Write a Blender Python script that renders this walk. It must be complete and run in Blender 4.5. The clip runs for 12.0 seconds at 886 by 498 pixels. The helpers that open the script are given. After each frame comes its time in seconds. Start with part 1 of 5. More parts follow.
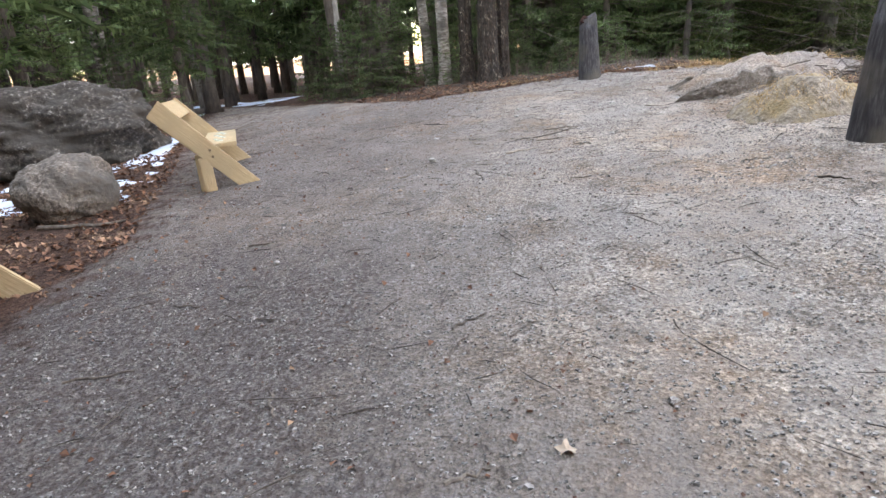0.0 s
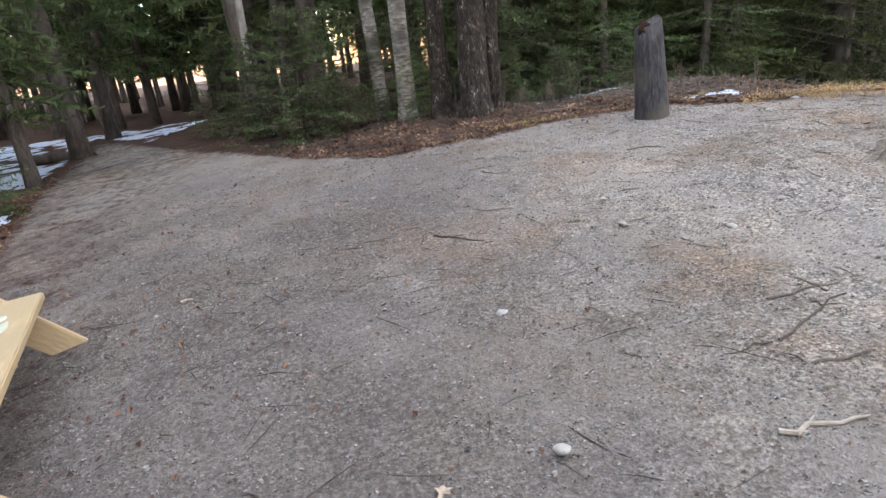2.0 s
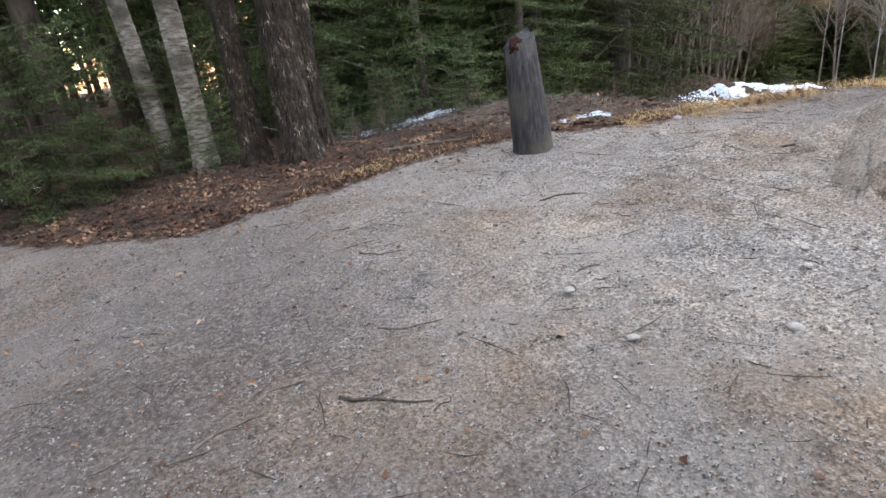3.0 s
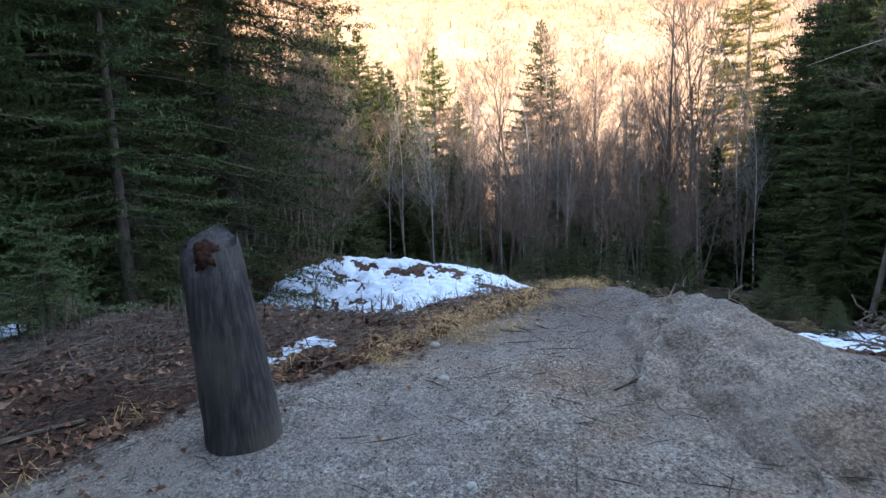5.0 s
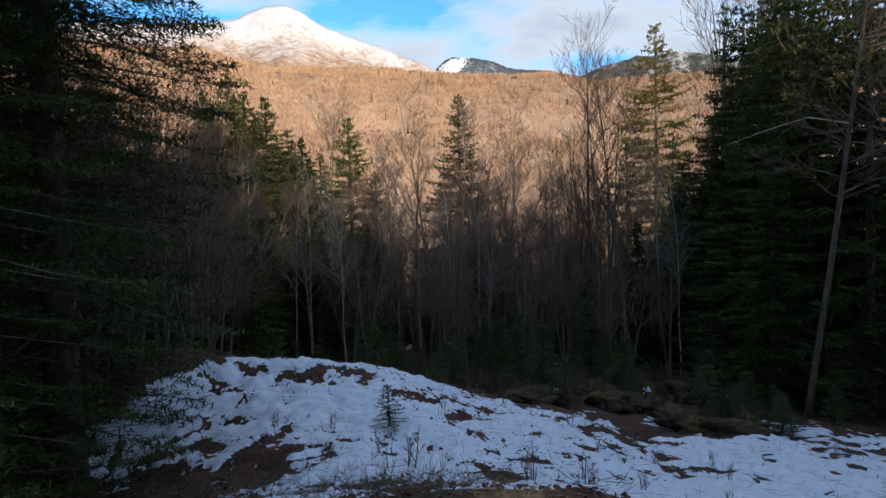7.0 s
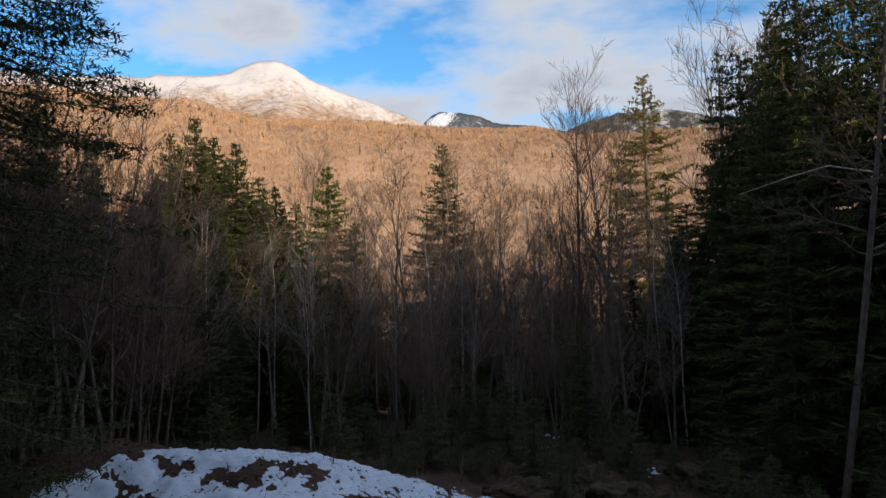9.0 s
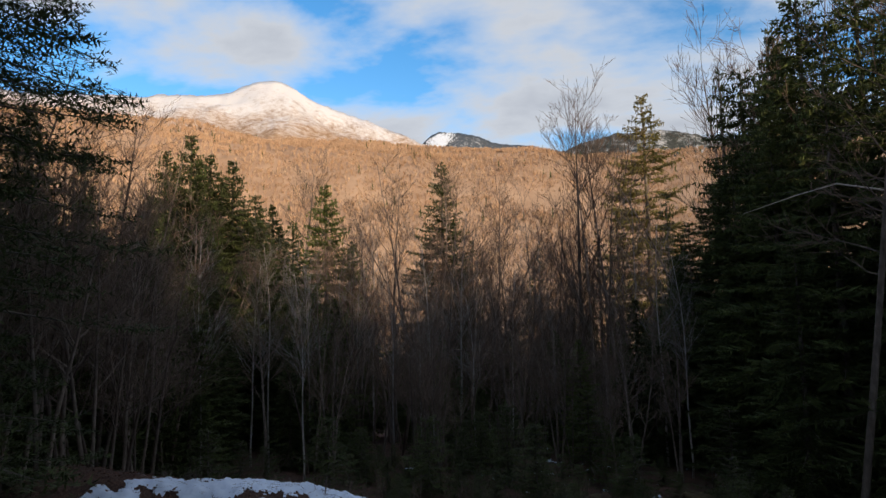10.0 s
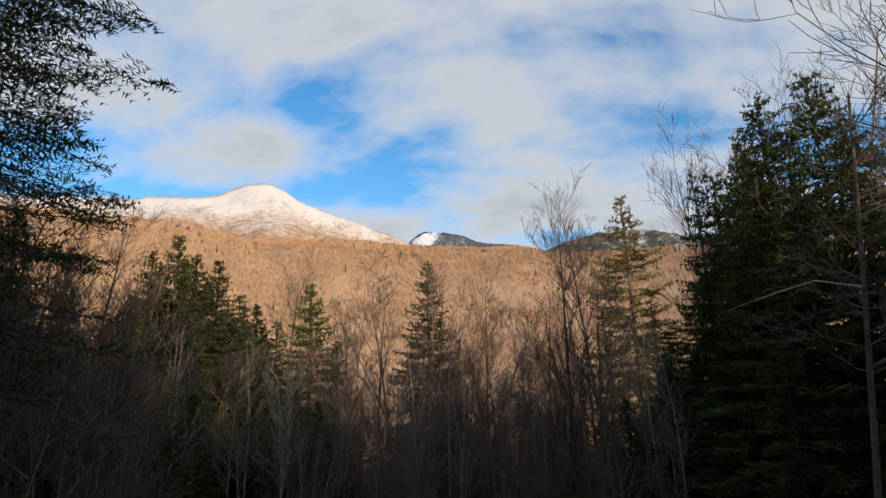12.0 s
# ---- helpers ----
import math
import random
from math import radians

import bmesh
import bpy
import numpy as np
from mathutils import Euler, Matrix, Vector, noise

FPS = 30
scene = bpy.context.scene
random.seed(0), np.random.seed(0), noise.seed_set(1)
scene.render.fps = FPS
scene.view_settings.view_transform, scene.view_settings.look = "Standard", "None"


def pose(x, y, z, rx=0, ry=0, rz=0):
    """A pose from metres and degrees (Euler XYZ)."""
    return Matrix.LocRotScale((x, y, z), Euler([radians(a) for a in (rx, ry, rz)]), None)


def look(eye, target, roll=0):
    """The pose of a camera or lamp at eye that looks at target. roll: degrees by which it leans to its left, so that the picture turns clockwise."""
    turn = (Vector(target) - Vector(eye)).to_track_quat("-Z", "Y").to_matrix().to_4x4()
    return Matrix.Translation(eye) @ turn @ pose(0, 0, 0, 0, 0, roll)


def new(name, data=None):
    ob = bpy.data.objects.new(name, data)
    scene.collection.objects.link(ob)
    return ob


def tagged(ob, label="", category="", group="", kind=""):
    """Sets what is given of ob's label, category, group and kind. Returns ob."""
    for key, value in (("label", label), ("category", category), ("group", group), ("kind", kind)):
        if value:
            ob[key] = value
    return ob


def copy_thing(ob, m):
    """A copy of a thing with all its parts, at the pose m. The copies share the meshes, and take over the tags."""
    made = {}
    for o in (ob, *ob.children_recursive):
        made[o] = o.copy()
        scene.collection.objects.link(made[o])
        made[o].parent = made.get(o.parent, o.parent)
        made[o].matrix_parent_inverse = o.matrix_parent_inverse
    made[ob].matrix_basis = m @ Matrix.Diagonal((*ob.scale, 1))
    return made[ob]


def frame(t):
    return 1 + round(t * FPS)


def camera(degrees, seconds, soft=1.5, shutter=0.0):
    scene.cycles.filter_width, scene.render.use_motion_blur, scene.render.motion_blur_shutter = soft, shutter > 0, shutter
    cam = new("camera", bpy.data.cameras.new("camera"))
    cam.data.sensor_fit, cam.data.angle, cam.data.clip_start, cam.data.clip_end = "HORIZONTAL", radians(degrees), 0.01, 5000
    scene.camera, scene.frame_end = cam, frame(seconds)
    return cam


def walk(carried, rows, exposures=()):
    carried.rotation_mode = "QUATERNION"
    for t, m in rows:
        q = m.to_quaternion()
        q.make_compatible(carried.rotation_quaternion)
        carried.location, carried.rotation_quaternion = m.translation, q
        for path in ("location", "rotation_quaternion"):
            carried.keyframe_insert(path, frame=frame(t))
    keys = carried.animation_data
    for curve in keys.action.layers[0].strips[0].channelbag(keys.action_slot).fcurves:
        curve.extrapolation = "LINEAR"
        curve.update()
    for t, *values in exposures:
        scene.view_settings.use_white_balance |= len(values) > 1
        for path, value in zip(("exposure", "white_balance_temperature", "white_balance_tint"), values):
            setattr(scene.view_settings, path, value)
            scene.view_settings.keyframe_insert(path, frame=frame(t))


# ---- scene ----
cam = camera(75.0, 12.0)
METRES, EYE, TILT, LEAN, TURN = 12.5, 1.3, -19.5, 4.0, 0.0
ROWS = [
    (0.0, 0.0, 0.0, 0.0, -0.0, 0.0, 0.0),
    (0.5, -0.017, 0.0631, 0.0312, -0.23, -0.07, 0.52),
    (1.0, -0.0283, 0.1308, 0.0583, -1.07, -0.04, 0.8),
    (1.5, -0.0445, 0.198, 0.0872, -2.15, -0.03, 1.39),
    (2.0, -0.0519, 0.2619, 0.116, -7.34, -0.48, 4.32),
    (2.5, -0.0602, 0.3264, 0.1424, -16.21, -1.58, 8.49),
    (3.0, -0.0613, 0.3834, 0.1651, -27.44, -2.01, 12.41),
    (3.5, -0.0588, 0.4392, 0.1868, -40.3, -2.25, 14.9),
    (5.5, 0.0536, 0.548, 0.2469, -72.84, 3.65, 19.37),
    (6.0, 0.0961, 0.5561, 0.2568, -74.37, 4.62, 19.61),
    (6.5, 0.1366, 0.5549, 0.2686, -75.64, 5.48, 19.75),
    (7.0, 0.1794, 0.5493, 0.2795, -76.66, 6.17, 19.9),
    (7.5, 0.223, 0.5529, 0.2893, -77.26, 7.25, 20.02),
    (9.5, 0.3679, 0.5534, 0.3141, -78.12, 11.58, 19.76),
    (10.0, 0.3768, 0.557, 0.3162, -78.2, 12.57, 19.74),
    (10.5, 0.378, 0.5587, 0.3169, -78.5, 14.95, 19.77),
    (11.0, 0.3768, 0.5587, 0.3169, -78.83, 17.6, 19.91),
    (11.5, 0.3756, 0.5588, 0.3168, -79.21, 20.09, 20.15),
    (12.0, 0.3759, 0.5585, 0.3167, -79.53, 21.86, 20.42),
]
walk(cam, [(t, pose(0, 0, EYE, TILT, LEAN, TURN) @ pose(METRES * x, METRES * y, METRES * z, 90 + pitch, roll, yaw)) for t, x, y, z, yaw, pitch, roll in ROWS],
     exposures=[(0, 3.25, 7500, 15), (1.3, 3.1, 7500, 15), (3.7, 2.97, 7450, 14), (5.3, 1.68, 5600, 7), (6.5, 0.45, 5750, 8), (9.3, -0.02, 6300, 11), (12, -0.08, 6450, 10)])

# ---- light ----
SUN_HEADING, SUN_HEIGHT = 226.0, 14.0   # where the sun stands: degrees clockwise from +y, and above the horizon
world = bpy.data.worlds.new("world")
scene.world = world
world.use_nodes = True
wn, wl = world.node_tree.nodes, world.node_tree.links
sky = wn.new("ShaderNodeTexSky")
sky.sky_type, sky.sun_disc = "NISHITA", False
sky.sun_elevation, sky.sun_rotation = radians(SUN_HEIGHT), radians(SUN_HEADING)
sky.air_density, sky.dust_density, sky.ozone_density = 1.0, 0.6, 2.0
coord = wn.new("ShaderNodeTexCoord")
split = wn.new("ShaderNodeSeparateXYZ")
wl.new(coord.outputs["Generated"], split.inputs[0])
lift = wn.new("ShaderNodeMath")
lift.operation, lift.inputs[1].default_value = "ADD", 0.16
wl.new(split.outputs[2], lift.inputs[0])
flat = wn.new("ShaderNodeVectorMath")
flat.operation = "DIVIDE"
comb = wn.new("ShaderNodeCombineXYZ")
for k in range(3):
    wl.new(lift.outputs[0], comb.inputs[k])
wl.new(coord.outputs["Generated"], flat.inputs[0])
wl.new(comb.outputs[0], flat.inputs[1])
place = wn.new("ShaderNodeMapping")
place.inputs["Scale"].default_value = (0.85, 0.62, 0.0)
place.inputs["Location"].default_value = (0.9, 0.35, 0.0)
wl.new(flat.outputs[0], place.inputs[0])
cloud = wn.new("ShaderNodeTexNoise")
cloud.inputs["Scale"].default_value, cloud.inputs["Detail"].default_value = 2.0, 9.0
cloud.inputs["Roughness"].default_value, cloud.inputs["Distortion"].default_value = 0.55, 0.15
wl.new(place.outputs[0], cloud.inputs["Vector"])
cover = wn.new("ShaderNodeValToRGB")
cover.color_ramp.elements[0].position, cover.color_ramp.elements[1].position = 0.40, 0.56
wl.new(cloud.outputs["Fac"], cover.inputs[0])
shade = wn.new("ShaderNodeValToRGB")
shade.color_ramp.elements[0].position, shade.color_ramp.elements[0].color = 0.44, (5.4, 5.65, 5.95, 1)
shade.color_ramp.elements[1].position, shade.color_ramp.elements[1].color = 0.70, (3.2, 3.45, 3.9, 1)
wl.new(cloud.outputs["Fac"], shade.inputs[0])
blend = wn.new("ShaderNodeMix")
blend.data_type = "RGBA"
wl.new(cover.outputs[0], blend.inputs[0])
vivid = wn.new("ShaderNodeHueSaturation")
vivid.inputs["Saturation"].default_value, vivid.inputs["Value"].default_value = 1.32, 1.68
wl.new(sky.outputs[0], vivid.inputs["Color"])
wl.new(vivid.outputs[0], blend.inputs[6])
wl.new(shade.outputs[0], blend.inputs[7])
back_light = wn["Background"]
back_light.inputs["Strength"].default_value = 0.14
wl.new(blend.outputs[2], back_light.inputs[0])

sun = new("sun", bpy.data.lights.new("sun", "SUN"))
sun.data.energy, sun.data.angle, sun.data.color = 4.8, radians(0.6), (1.0, 0.77, 0.52)
_h, _e = radians(SUN_HEADING), radians(SUN_HEIGHT)
sun.matrix_world = look((0, 0, 0), (-math.sin(_h) * math.cos(_e), -math.cos(_h) * math.cos(_e), -math.sin(_e)))

rng = np.random.default_rng(7)


# ---- materials ----
def material(name, colors, scale=8.0, rough=0.9, bump=0.3, bump_scale=None, stretch=(1, 1, 1), turn=0.0, metal=0.0, island=0.0, detail=6.0,
             stain=None, stain_scale=0.6, translucent=0.0, per_object=0.0):
    """A surface with grain (colors along a noise), a larger stain, relief, and some difference from piece to piece."""
    m = bpy.data.materials.new(name)
    m.use_nodes = True
    n, l = m.node_tree.nodes, m.node_tree.links
    bsdf = n["Principled BSDF"]
    bsdf.inputs["Roughness"].default_value, bsdf.inputs["Metallic"].default_value = rough, metal
    bsdf.inputs["Specular IOR Level"].default_value = 0.3
    tc, mp = n.new("ShaderNodeTexCoord"), n.new("ShaderNodeMapping")
    mp.inputs["Scale"].default_value = stretch
    if turn:
        mp.vector_type = "TEXTURE"
        mp.inputs["Rotation"].default_value = (radians(turn), 0, 0)
        mp.inputs["Scale"].default_value = [1 / v for v in stretch]
    l.new(tc.outputs["Object"], mp.inputs[0])
    tex = n.new("ShaderNodeTexNoise")
    tex.inputs["Scale"].default_value, tex.inputs["Detail"].default_value = scale, detail
    tex.inputs["Roughness"].default_value = 0.65
    l.new(mp.outputs[0], tex.inputs["Vector"])
    ramp = n.new("ShaderNodeValToRGB")
    while len(ramp.color_ramp.elements) < len(colors):
        ramp.color_ramp.elements.new(0.5)
    for k, c in enumerate(colors):
        e = ramp.color_ramp.elements[k]
        e.position, e.color = 0.3 + 0.4 * k / max(1, len(colors) - 1), (*c, 1)
    l.new(tex.outputs["Fac"], ramp.inputs[0])
    out = ramp.outputs[0]
    if stain:
        big = n.new("ShaderNodeTexNoise")
        big.inputs["Scale"].default_value, big.inputs["Detail"].default_value = stain_scale, 4.0
        l.new(tc.outputs["Object"], big.inputs["Vector"])
        rr = n.new("ShaderNodeValToRGB")
        rr.color_ramp.elements[0].position, rr.color_ramp.elements[1].position = 0.45, 0.62
        l.new(big.outputs["Fac"], rr.inputs[0])
        mx = n.new("ShaderNodeMix")
        mx.data_type = "RGBA"
        l.new(rr.outputs[0], mx.inputs[0])
        l.new(out, mx.inputs[6])
        mx.inputs[7].default_value = (*stain, 1)
        out = mx.outputs[2]
    for amount, node, socket in ((island, "ShaderNodeNewGeometry", "Random Per Island"), (per_object, "ShaderNodeObjectInfo", "Random")):
        if amount:
            src = n.new(node)
            rng_node = n.new("ShaderNodeMapRange")
            rng_node.inputs["To Min"].default_value, rng_node.inputs["To Max"].default_value = 1 - amount, 1 + amount
            l.new(src.outputs[socket], rng_node.inputs["Value"])
            hsv = n.new("ShaderNodeHueSaturation")
            l.new(rng_node.outputs[0], hsv.inputs["Value"])
            l.new(out, hsv.inputs["Color"])
            out = hsv.outputs[0]
    l.new(out, bsdf.inputs["Base Color"])
    if bump:
        bt = n.new("ShaderNodeTexNoise")
        bt.inputs["Scale"].default_value, bt.inputs["Detail"].default_value = bump_scale or scale * 2, 5.0
        l.new(mp.outputs[0], bt.inputs["Vector"])
        bp = n.new("ShaderNodeBump")
        bp.inputs["Strength"].default_value, bp.inputs["Distance"].default_value = bump, 0.02
        l.new(bt.outputs["Fac"], bp.inputs["Height"])
        l.new(bp.outputs[0], bsdf.inputs["Normal"])
    if translucent:
        tr, ms = n.new("ShaderNodeBsdfTranslucent"), n.new("ShaderNodeMixShader")
        l.new(out, tr.inputs["Color"])
        ms.inputs[0].default_value = translucent
        l.new(bsdf.outputs[0], ms.inputs[1])
        l.new(tr.outputs[0], ms.inputs[2])
        l.new(ms.outputs[0], n["Material Output"].inputs["Surface"])
    return m


def ground_material():
    """Gravel where the mesh's gravel value is high, leaf litter and forest soil elsewhere."""
    m = bpy.data.materials.new("ground")
    m.use_nodes = True
    n, l = m.node_tree.nodes, m.node_tree.links
    bsdf = n["Principled BSDF"]
    bsdf.inputs["Roughness"].default_value = 0.95
    bsdf.inputs["Specular IOR Level"].default_value = 0.2
    tc = n.new("ShaderNodeTexCoord")

    def noise_tex(scale, detail=5.0, rough=0.6):
        t = n.new("ShaderNodeTexNoise")
        t.inputs["Scale"].default_value, t.inputs["Detail"].default_value, t.inputs["Roughness"].default_value = scale, detail, rough
        l.new(tc.outputs["Object"], t.inputs["Vector"])
        return t

    def ramp(src, stops):
        r = n.new("ShaderNodeValToRGB")
        while len(r.color_ramp.elements) < len(stops):
            r.color_ramp.elements.new(0.5)
        for e, (p, c) in zip(r.color_ramp.elements, stops):
            e.position, e.color = p, (*c, 1)
        l.new(src, r.inputs[0])
        return r

    def mix(fac, a, b, mode="MIX"):
        x = n.new("ShaderNodeMix")
        x.data_type, x.blend_type = "RGBA", mode
        if isinstance(fac, float):
            x.inputs[0].default_value = fac
        else:
            l.new(fac, x.inputs[0])
        l.new(a, x.inputs[6])
        l.new(b, x.inputs[7])
        return x.outputs[2]

    grit = noise_tex(55, 8, 0.75)
    stones = n.new("ShaderNodeTexVoronoi")
    stones.inputs["Scale"].default_value = 85
    l.new(tc.outputs["Object"], stones.inputs["Vector"])
    stone_tone = ramp(stones.outputs["Color"], [(0.1, (0.10, 0.088, 0.080)), (0.5, (0.29, 0.264, 0.24)), (0.9, (0.62, 0.59, 0.555))])
    grit_tone = ramp(grit.outputs["Fac"], [(0.38, (0.085, 0.073, 0.064)), (0.5, (0.30, 0.272, 0.245)), (0.62, (0.60, 0.565, 0.53))])
    coarse = ramp(noise_tex(2.6, 4).outputs["Fac"], [(0.38, (0.10, 0.10, 0.10)), (0.62, (0.6, 0.6, 0.6))])
    gravel = mix(coarse.outputs[0], grit_tone.outputs[0], stone_tone.outputs[0])
    dusty = ramp(noise_tex(0.7, 5, 0.6).outputs["Fac"], [(0.33, (0.66, 0.66, 0.68)), (0.44, (0.88, 0.875, 0.875)), (0.54, (1.05, 1.01, 0.97)), (0.67, (1.25, 1.16, 1.06))])
    gravel = mix(1.0, gravel, dusty.outputs[0], "MULTIPLY")
    patch = ramp(noise_tex(6.5, 7, 0.75).outputs["Fac"], [(0.33, (0.48, 0.46, 0.45)), (0.45, (0.92, 0.91, 0.90)), (0.67, (1.24, 1.22, 1.20))])
    gravel = mix(1.0, gravel, patch.outputs[0], "MULTIPLY")
    earth = ramp(noise_tex(0.9, 6, 0.68).outputs["Fac"], [(0.40, (1.04, 1.05, 1.07)), (0.51, (1.0, 0.965, 0.93)), (0.60, (0.80, 0.69, 0.60))])
    gravel = mix(1.0, gravel, earth.outputs[0], "MULTIPLY")
    sand = ramp(noise_tex(240, 4, 0.7).outputs["Fac"], [(0.3, (0.25, 0.22, 0.197)), (0.7, (0.43, 0.388, 0.352))])
    sandy = ramp(noise_tex(1.15, 6, 0.7).outputs["Fac"], [(0.46, (0, 0, 0)), (0.62, (0.72, 0.72, 0.72))])
    gravel = mix(sandy.outputs[0], gravel, sand.outputs[0])
    # a darker brown is mixed into the gravel by its own mask
    brown_mask = n.new("ShaderNodeAttribute")
    brown_mask.attribute_name = "dark_brown"
    blot = n.new("ShaderNodeMath")
    blot.operation = "MULTIPLY"
    l.new(brown_mask.outputs["Fac"], blot.inputs[0])
    l.new(ramp(noise_tex(1.3, 6, 0.65).outputs["Fac"], [(0.34, (0.45, 0.45, 0.45)), (0.6, (1, 1, 1))]).outputs[0], blot.inputs[1])
    dark_brown = ramp(noise_tex(38, 8, 0.75).outputs["Fac"], [(0.34, (0.060, 0.045, 0.039)), (0.5, (0.135, 0.112, 0.101)), (0.66, (0.27, 0.24, 0.225))])
    gravel = mix(blot.outputs[0], gravel, dark_brown.outputs[0])
    litter = ramp(noise_tex(28, 8, 0.75).outputs["Fac"], [(0.32, (0.028, 0.019, 0.015)), (0.5, (0.088, 0.053, 0.042)), (0.7, (0.20, 0.13, 0.10))])
    soil = ramp(noise_tex(1.6, 6).outputs["Fac"], [(0.35, (0.65, 0.62, 0.60)), (0.65, (1.25, 1.15, 1.05))])
    floor = mix(1.0, litter.outputs[0], soil.outputs[0], "MULTIPLY")
    # far floor goes paler and more orange: the hill's sunlight put into colour
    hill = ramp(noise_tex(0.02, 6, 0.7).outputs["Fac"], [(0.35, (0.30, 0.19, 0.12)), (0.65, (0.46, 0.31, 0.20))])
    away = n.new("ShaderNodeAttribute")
    away.attribute_name = "sunlit_hillside"
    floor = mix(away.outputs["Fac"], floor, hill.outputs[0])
    attr = n.new("ShaderNodeAttribute")
    attr.attribute_name = "gravel"
    ragged = n.new("ShaderNodeMath")
    ragged.operation = "MULTIPLY_ADD"
    l.new(noise_tex(7, 6, 0.7).outputs["Fac"], ragged.inputs[0])
    ragged.inputs[1].default_value = 0.9
    l.new(attr.outputs["Fac"], ragged.inputs[2])
    edge = ramp(ragged.outputs[0], [(0.80, (0, 0, 0)), (1.08, (1, 1, 1))])
    l.new(mix(edge.outputs[0], floor, gravel), bsdf.inputs["Base Color"])
    bump = n.new("ShaderNodeBump")
    bump.inputs["Strength"].default_value, bump.inputs["Distance"].default_value = 0.8, 0.02
    l.new(grit.outputs["Fac"], bump.inputs["Height"])
    bump2 = n.new("ShaderNodeBump")
    bump2.inputs["Strength"].default_value, bump2.inputs["Distance"].default_value = 0.7, 0.012
    l.new(stones.outputs["Distance"], bump2.inputs["Height"])
    l.new(bump.outputs[0], bump2.inputs["Normal"])
    lumps = n.new("ShaderNodeBump")
    lumps.inputs["Strength"].default_value, lumps.inputs["Distance"].default_value = 0.6, 0.05
    l.new(noise_tex(11, 6, 0.7).outputs["Fac"], lumps.inputs["Height"])
    l.new(bump2.outputs[0], lumps.inputs["Normal"])
    l.new(lumps.outputs[0], bsdf.inputs["Normal"])
    return m


def mountain_material(name, wooded, snow_from, snow_full, snow_tone=(0.80, 0.81, 0.83)):
    """Woods below, snow among the trees higher up."""
    m = bpy.data.materials.new(name)
    m.use_nodes = True
    n, l = m.node_tree.nodes, m.node_tree.links
    bsdf = n["Principled BSDF"]
    bsdf.inputs["Roughness"].default_value = 1.0
    bsdf.inputs["Specular IOR Level"].default_value = 0.0
    tc, geo = n.new("ShaderNodeTexCoord"), n.new("ShaderNodeSeparateXYZ")
    l.new(tc.outputs["Object"], geo.inputs[0])
    fine, wide = n.new("ShaderNodeTexNoise"), n.new("ShaderNodeTexNoise")
    fine.inputs["Scale"].default_value, fine.inputs["Detail"].default_value, fine.inputs["Roughness"].default_value = 0.035, 9, 0.85
    wide.inputs["Scale"].default_value, wide.inputs["Detail"].default_value = 0.005, 6
    for t in (fine, wide):
        l.new(tc.outputs["Object"], t.inputs["Vector"])
    tone = n.new("ShaderNodeValToRGB")
    tone.color_ramp.elements[0].position, tone.color_ramp.elements[0].color = 0.35, (*[c * 0.55 for c in wooded], 1)
    tone.color_ramp.elements[1].position, tone.color_ramp.elements[1].color = 0.65, (*[c * 1.3 for c in wooded], 1)
    l.new(fine.outputs["Fac"], tone.inputs[0])
    level = n.new("ShaderNodeMapRange")
    level.inputs["From Min"].default_value, level.inputs["From Max"].default_value = snow_from, snow_full
    l.new(geo.outputs[2], level.inputs["Value"])
    add = n.new("ShaderNodeMath")
    add.operation = "MULTIPLY_ADD"
    l.new(fine.outputs["Fac"], add.inputs[0])
    add.inputs[1].default_value = 1.9
    add2 = n.new("ShaderNodeMath")
    add2.operation = "MULTIPLY_ADD"
    l.new(wide.outputs["Fac"], add2.inputs[0])
    add2.inputs[1].default_value = 0.9
    l.new(level.outputs[0], add2.inputs[2])
    l.new(add2.outputs[0], add.inputs[2])
    cov = n.new("ShaderNodeValToRGB")
    cov.color_ramp.elements[0].position, cov.color_ramp.elements[1].position = 0.72, 0.98
    half = n.new("ShaderNodeMath")
    half.operation, half.inputs[1].default_value = "MULTIPLY", 0.5
    l.new(add.outputs[0], half.inputs[0])
    l.new(half.outputs[0], cov.inputs[0])
    mx = n.new("ShaderNodeMix")
    mx.data_type = "RGBA"
    l.new(cov.outputs[0], mx.inputs[0])
    l.new(tone.outputs[0], mx.inputs[6])
    mx.inputs[7].default_value = (*snow_tone, 1)
    l.new(mx.outputs[2], bsdf.inputs["Base Color"])
    return m


GROUND = ground_material()
_WOOD = [(0.33, 0.225, 0.115), (0.53, 0.395, 0.235), (0.43, 0.315, 0.175), (0.60, 0.465, 0.295)]
LUMBER = material("lumber", _WOOD, 5, 0.65, 0.2, stretch=(0.7, 9, 9), stain=(0.42, 0.32, 0.19), stain_scale=2.5, per_object=0.1)
LUMBER_SIDE = material("lumber_side", _WOOD, 5, 0.65, 0.2, stretch=(9, 0.7, 9), turn=46, stain=(0.42, 0.32, 0.19), stain_scale=2.5, per_object=0.1)
LUMBER_LEG = material("lumber_leg", _WOOD, 5, 0.65, 0.2, stretch=(9, 9, 0.7), stain=(0.42, 0.32, 0.19), stain_scale=2.5, per_object=0.1)
BOLT = material("bolt", [(0.20, 0.15, 0.10), (0.32, 0.25, 0.17)], 60, 0.5, 0.1, metal=0.8)
OLD_WOOD = material("weathered_wood", [(0.018, 0.017, 0.019), (0.042, 0.040, 0.043), (0.095, 0.09, 0.092)], 7, 0.85, 0.6, stretch=(6, 6, 0.7), stain=(0.10, 0.09, 0.075), stain_scale=2.2)
ROT = material("rotten_heartwood", [(0.012, 0.006, 0.004), (0.05, 0.018, 0.010)], 14, 0.95, 0.8)
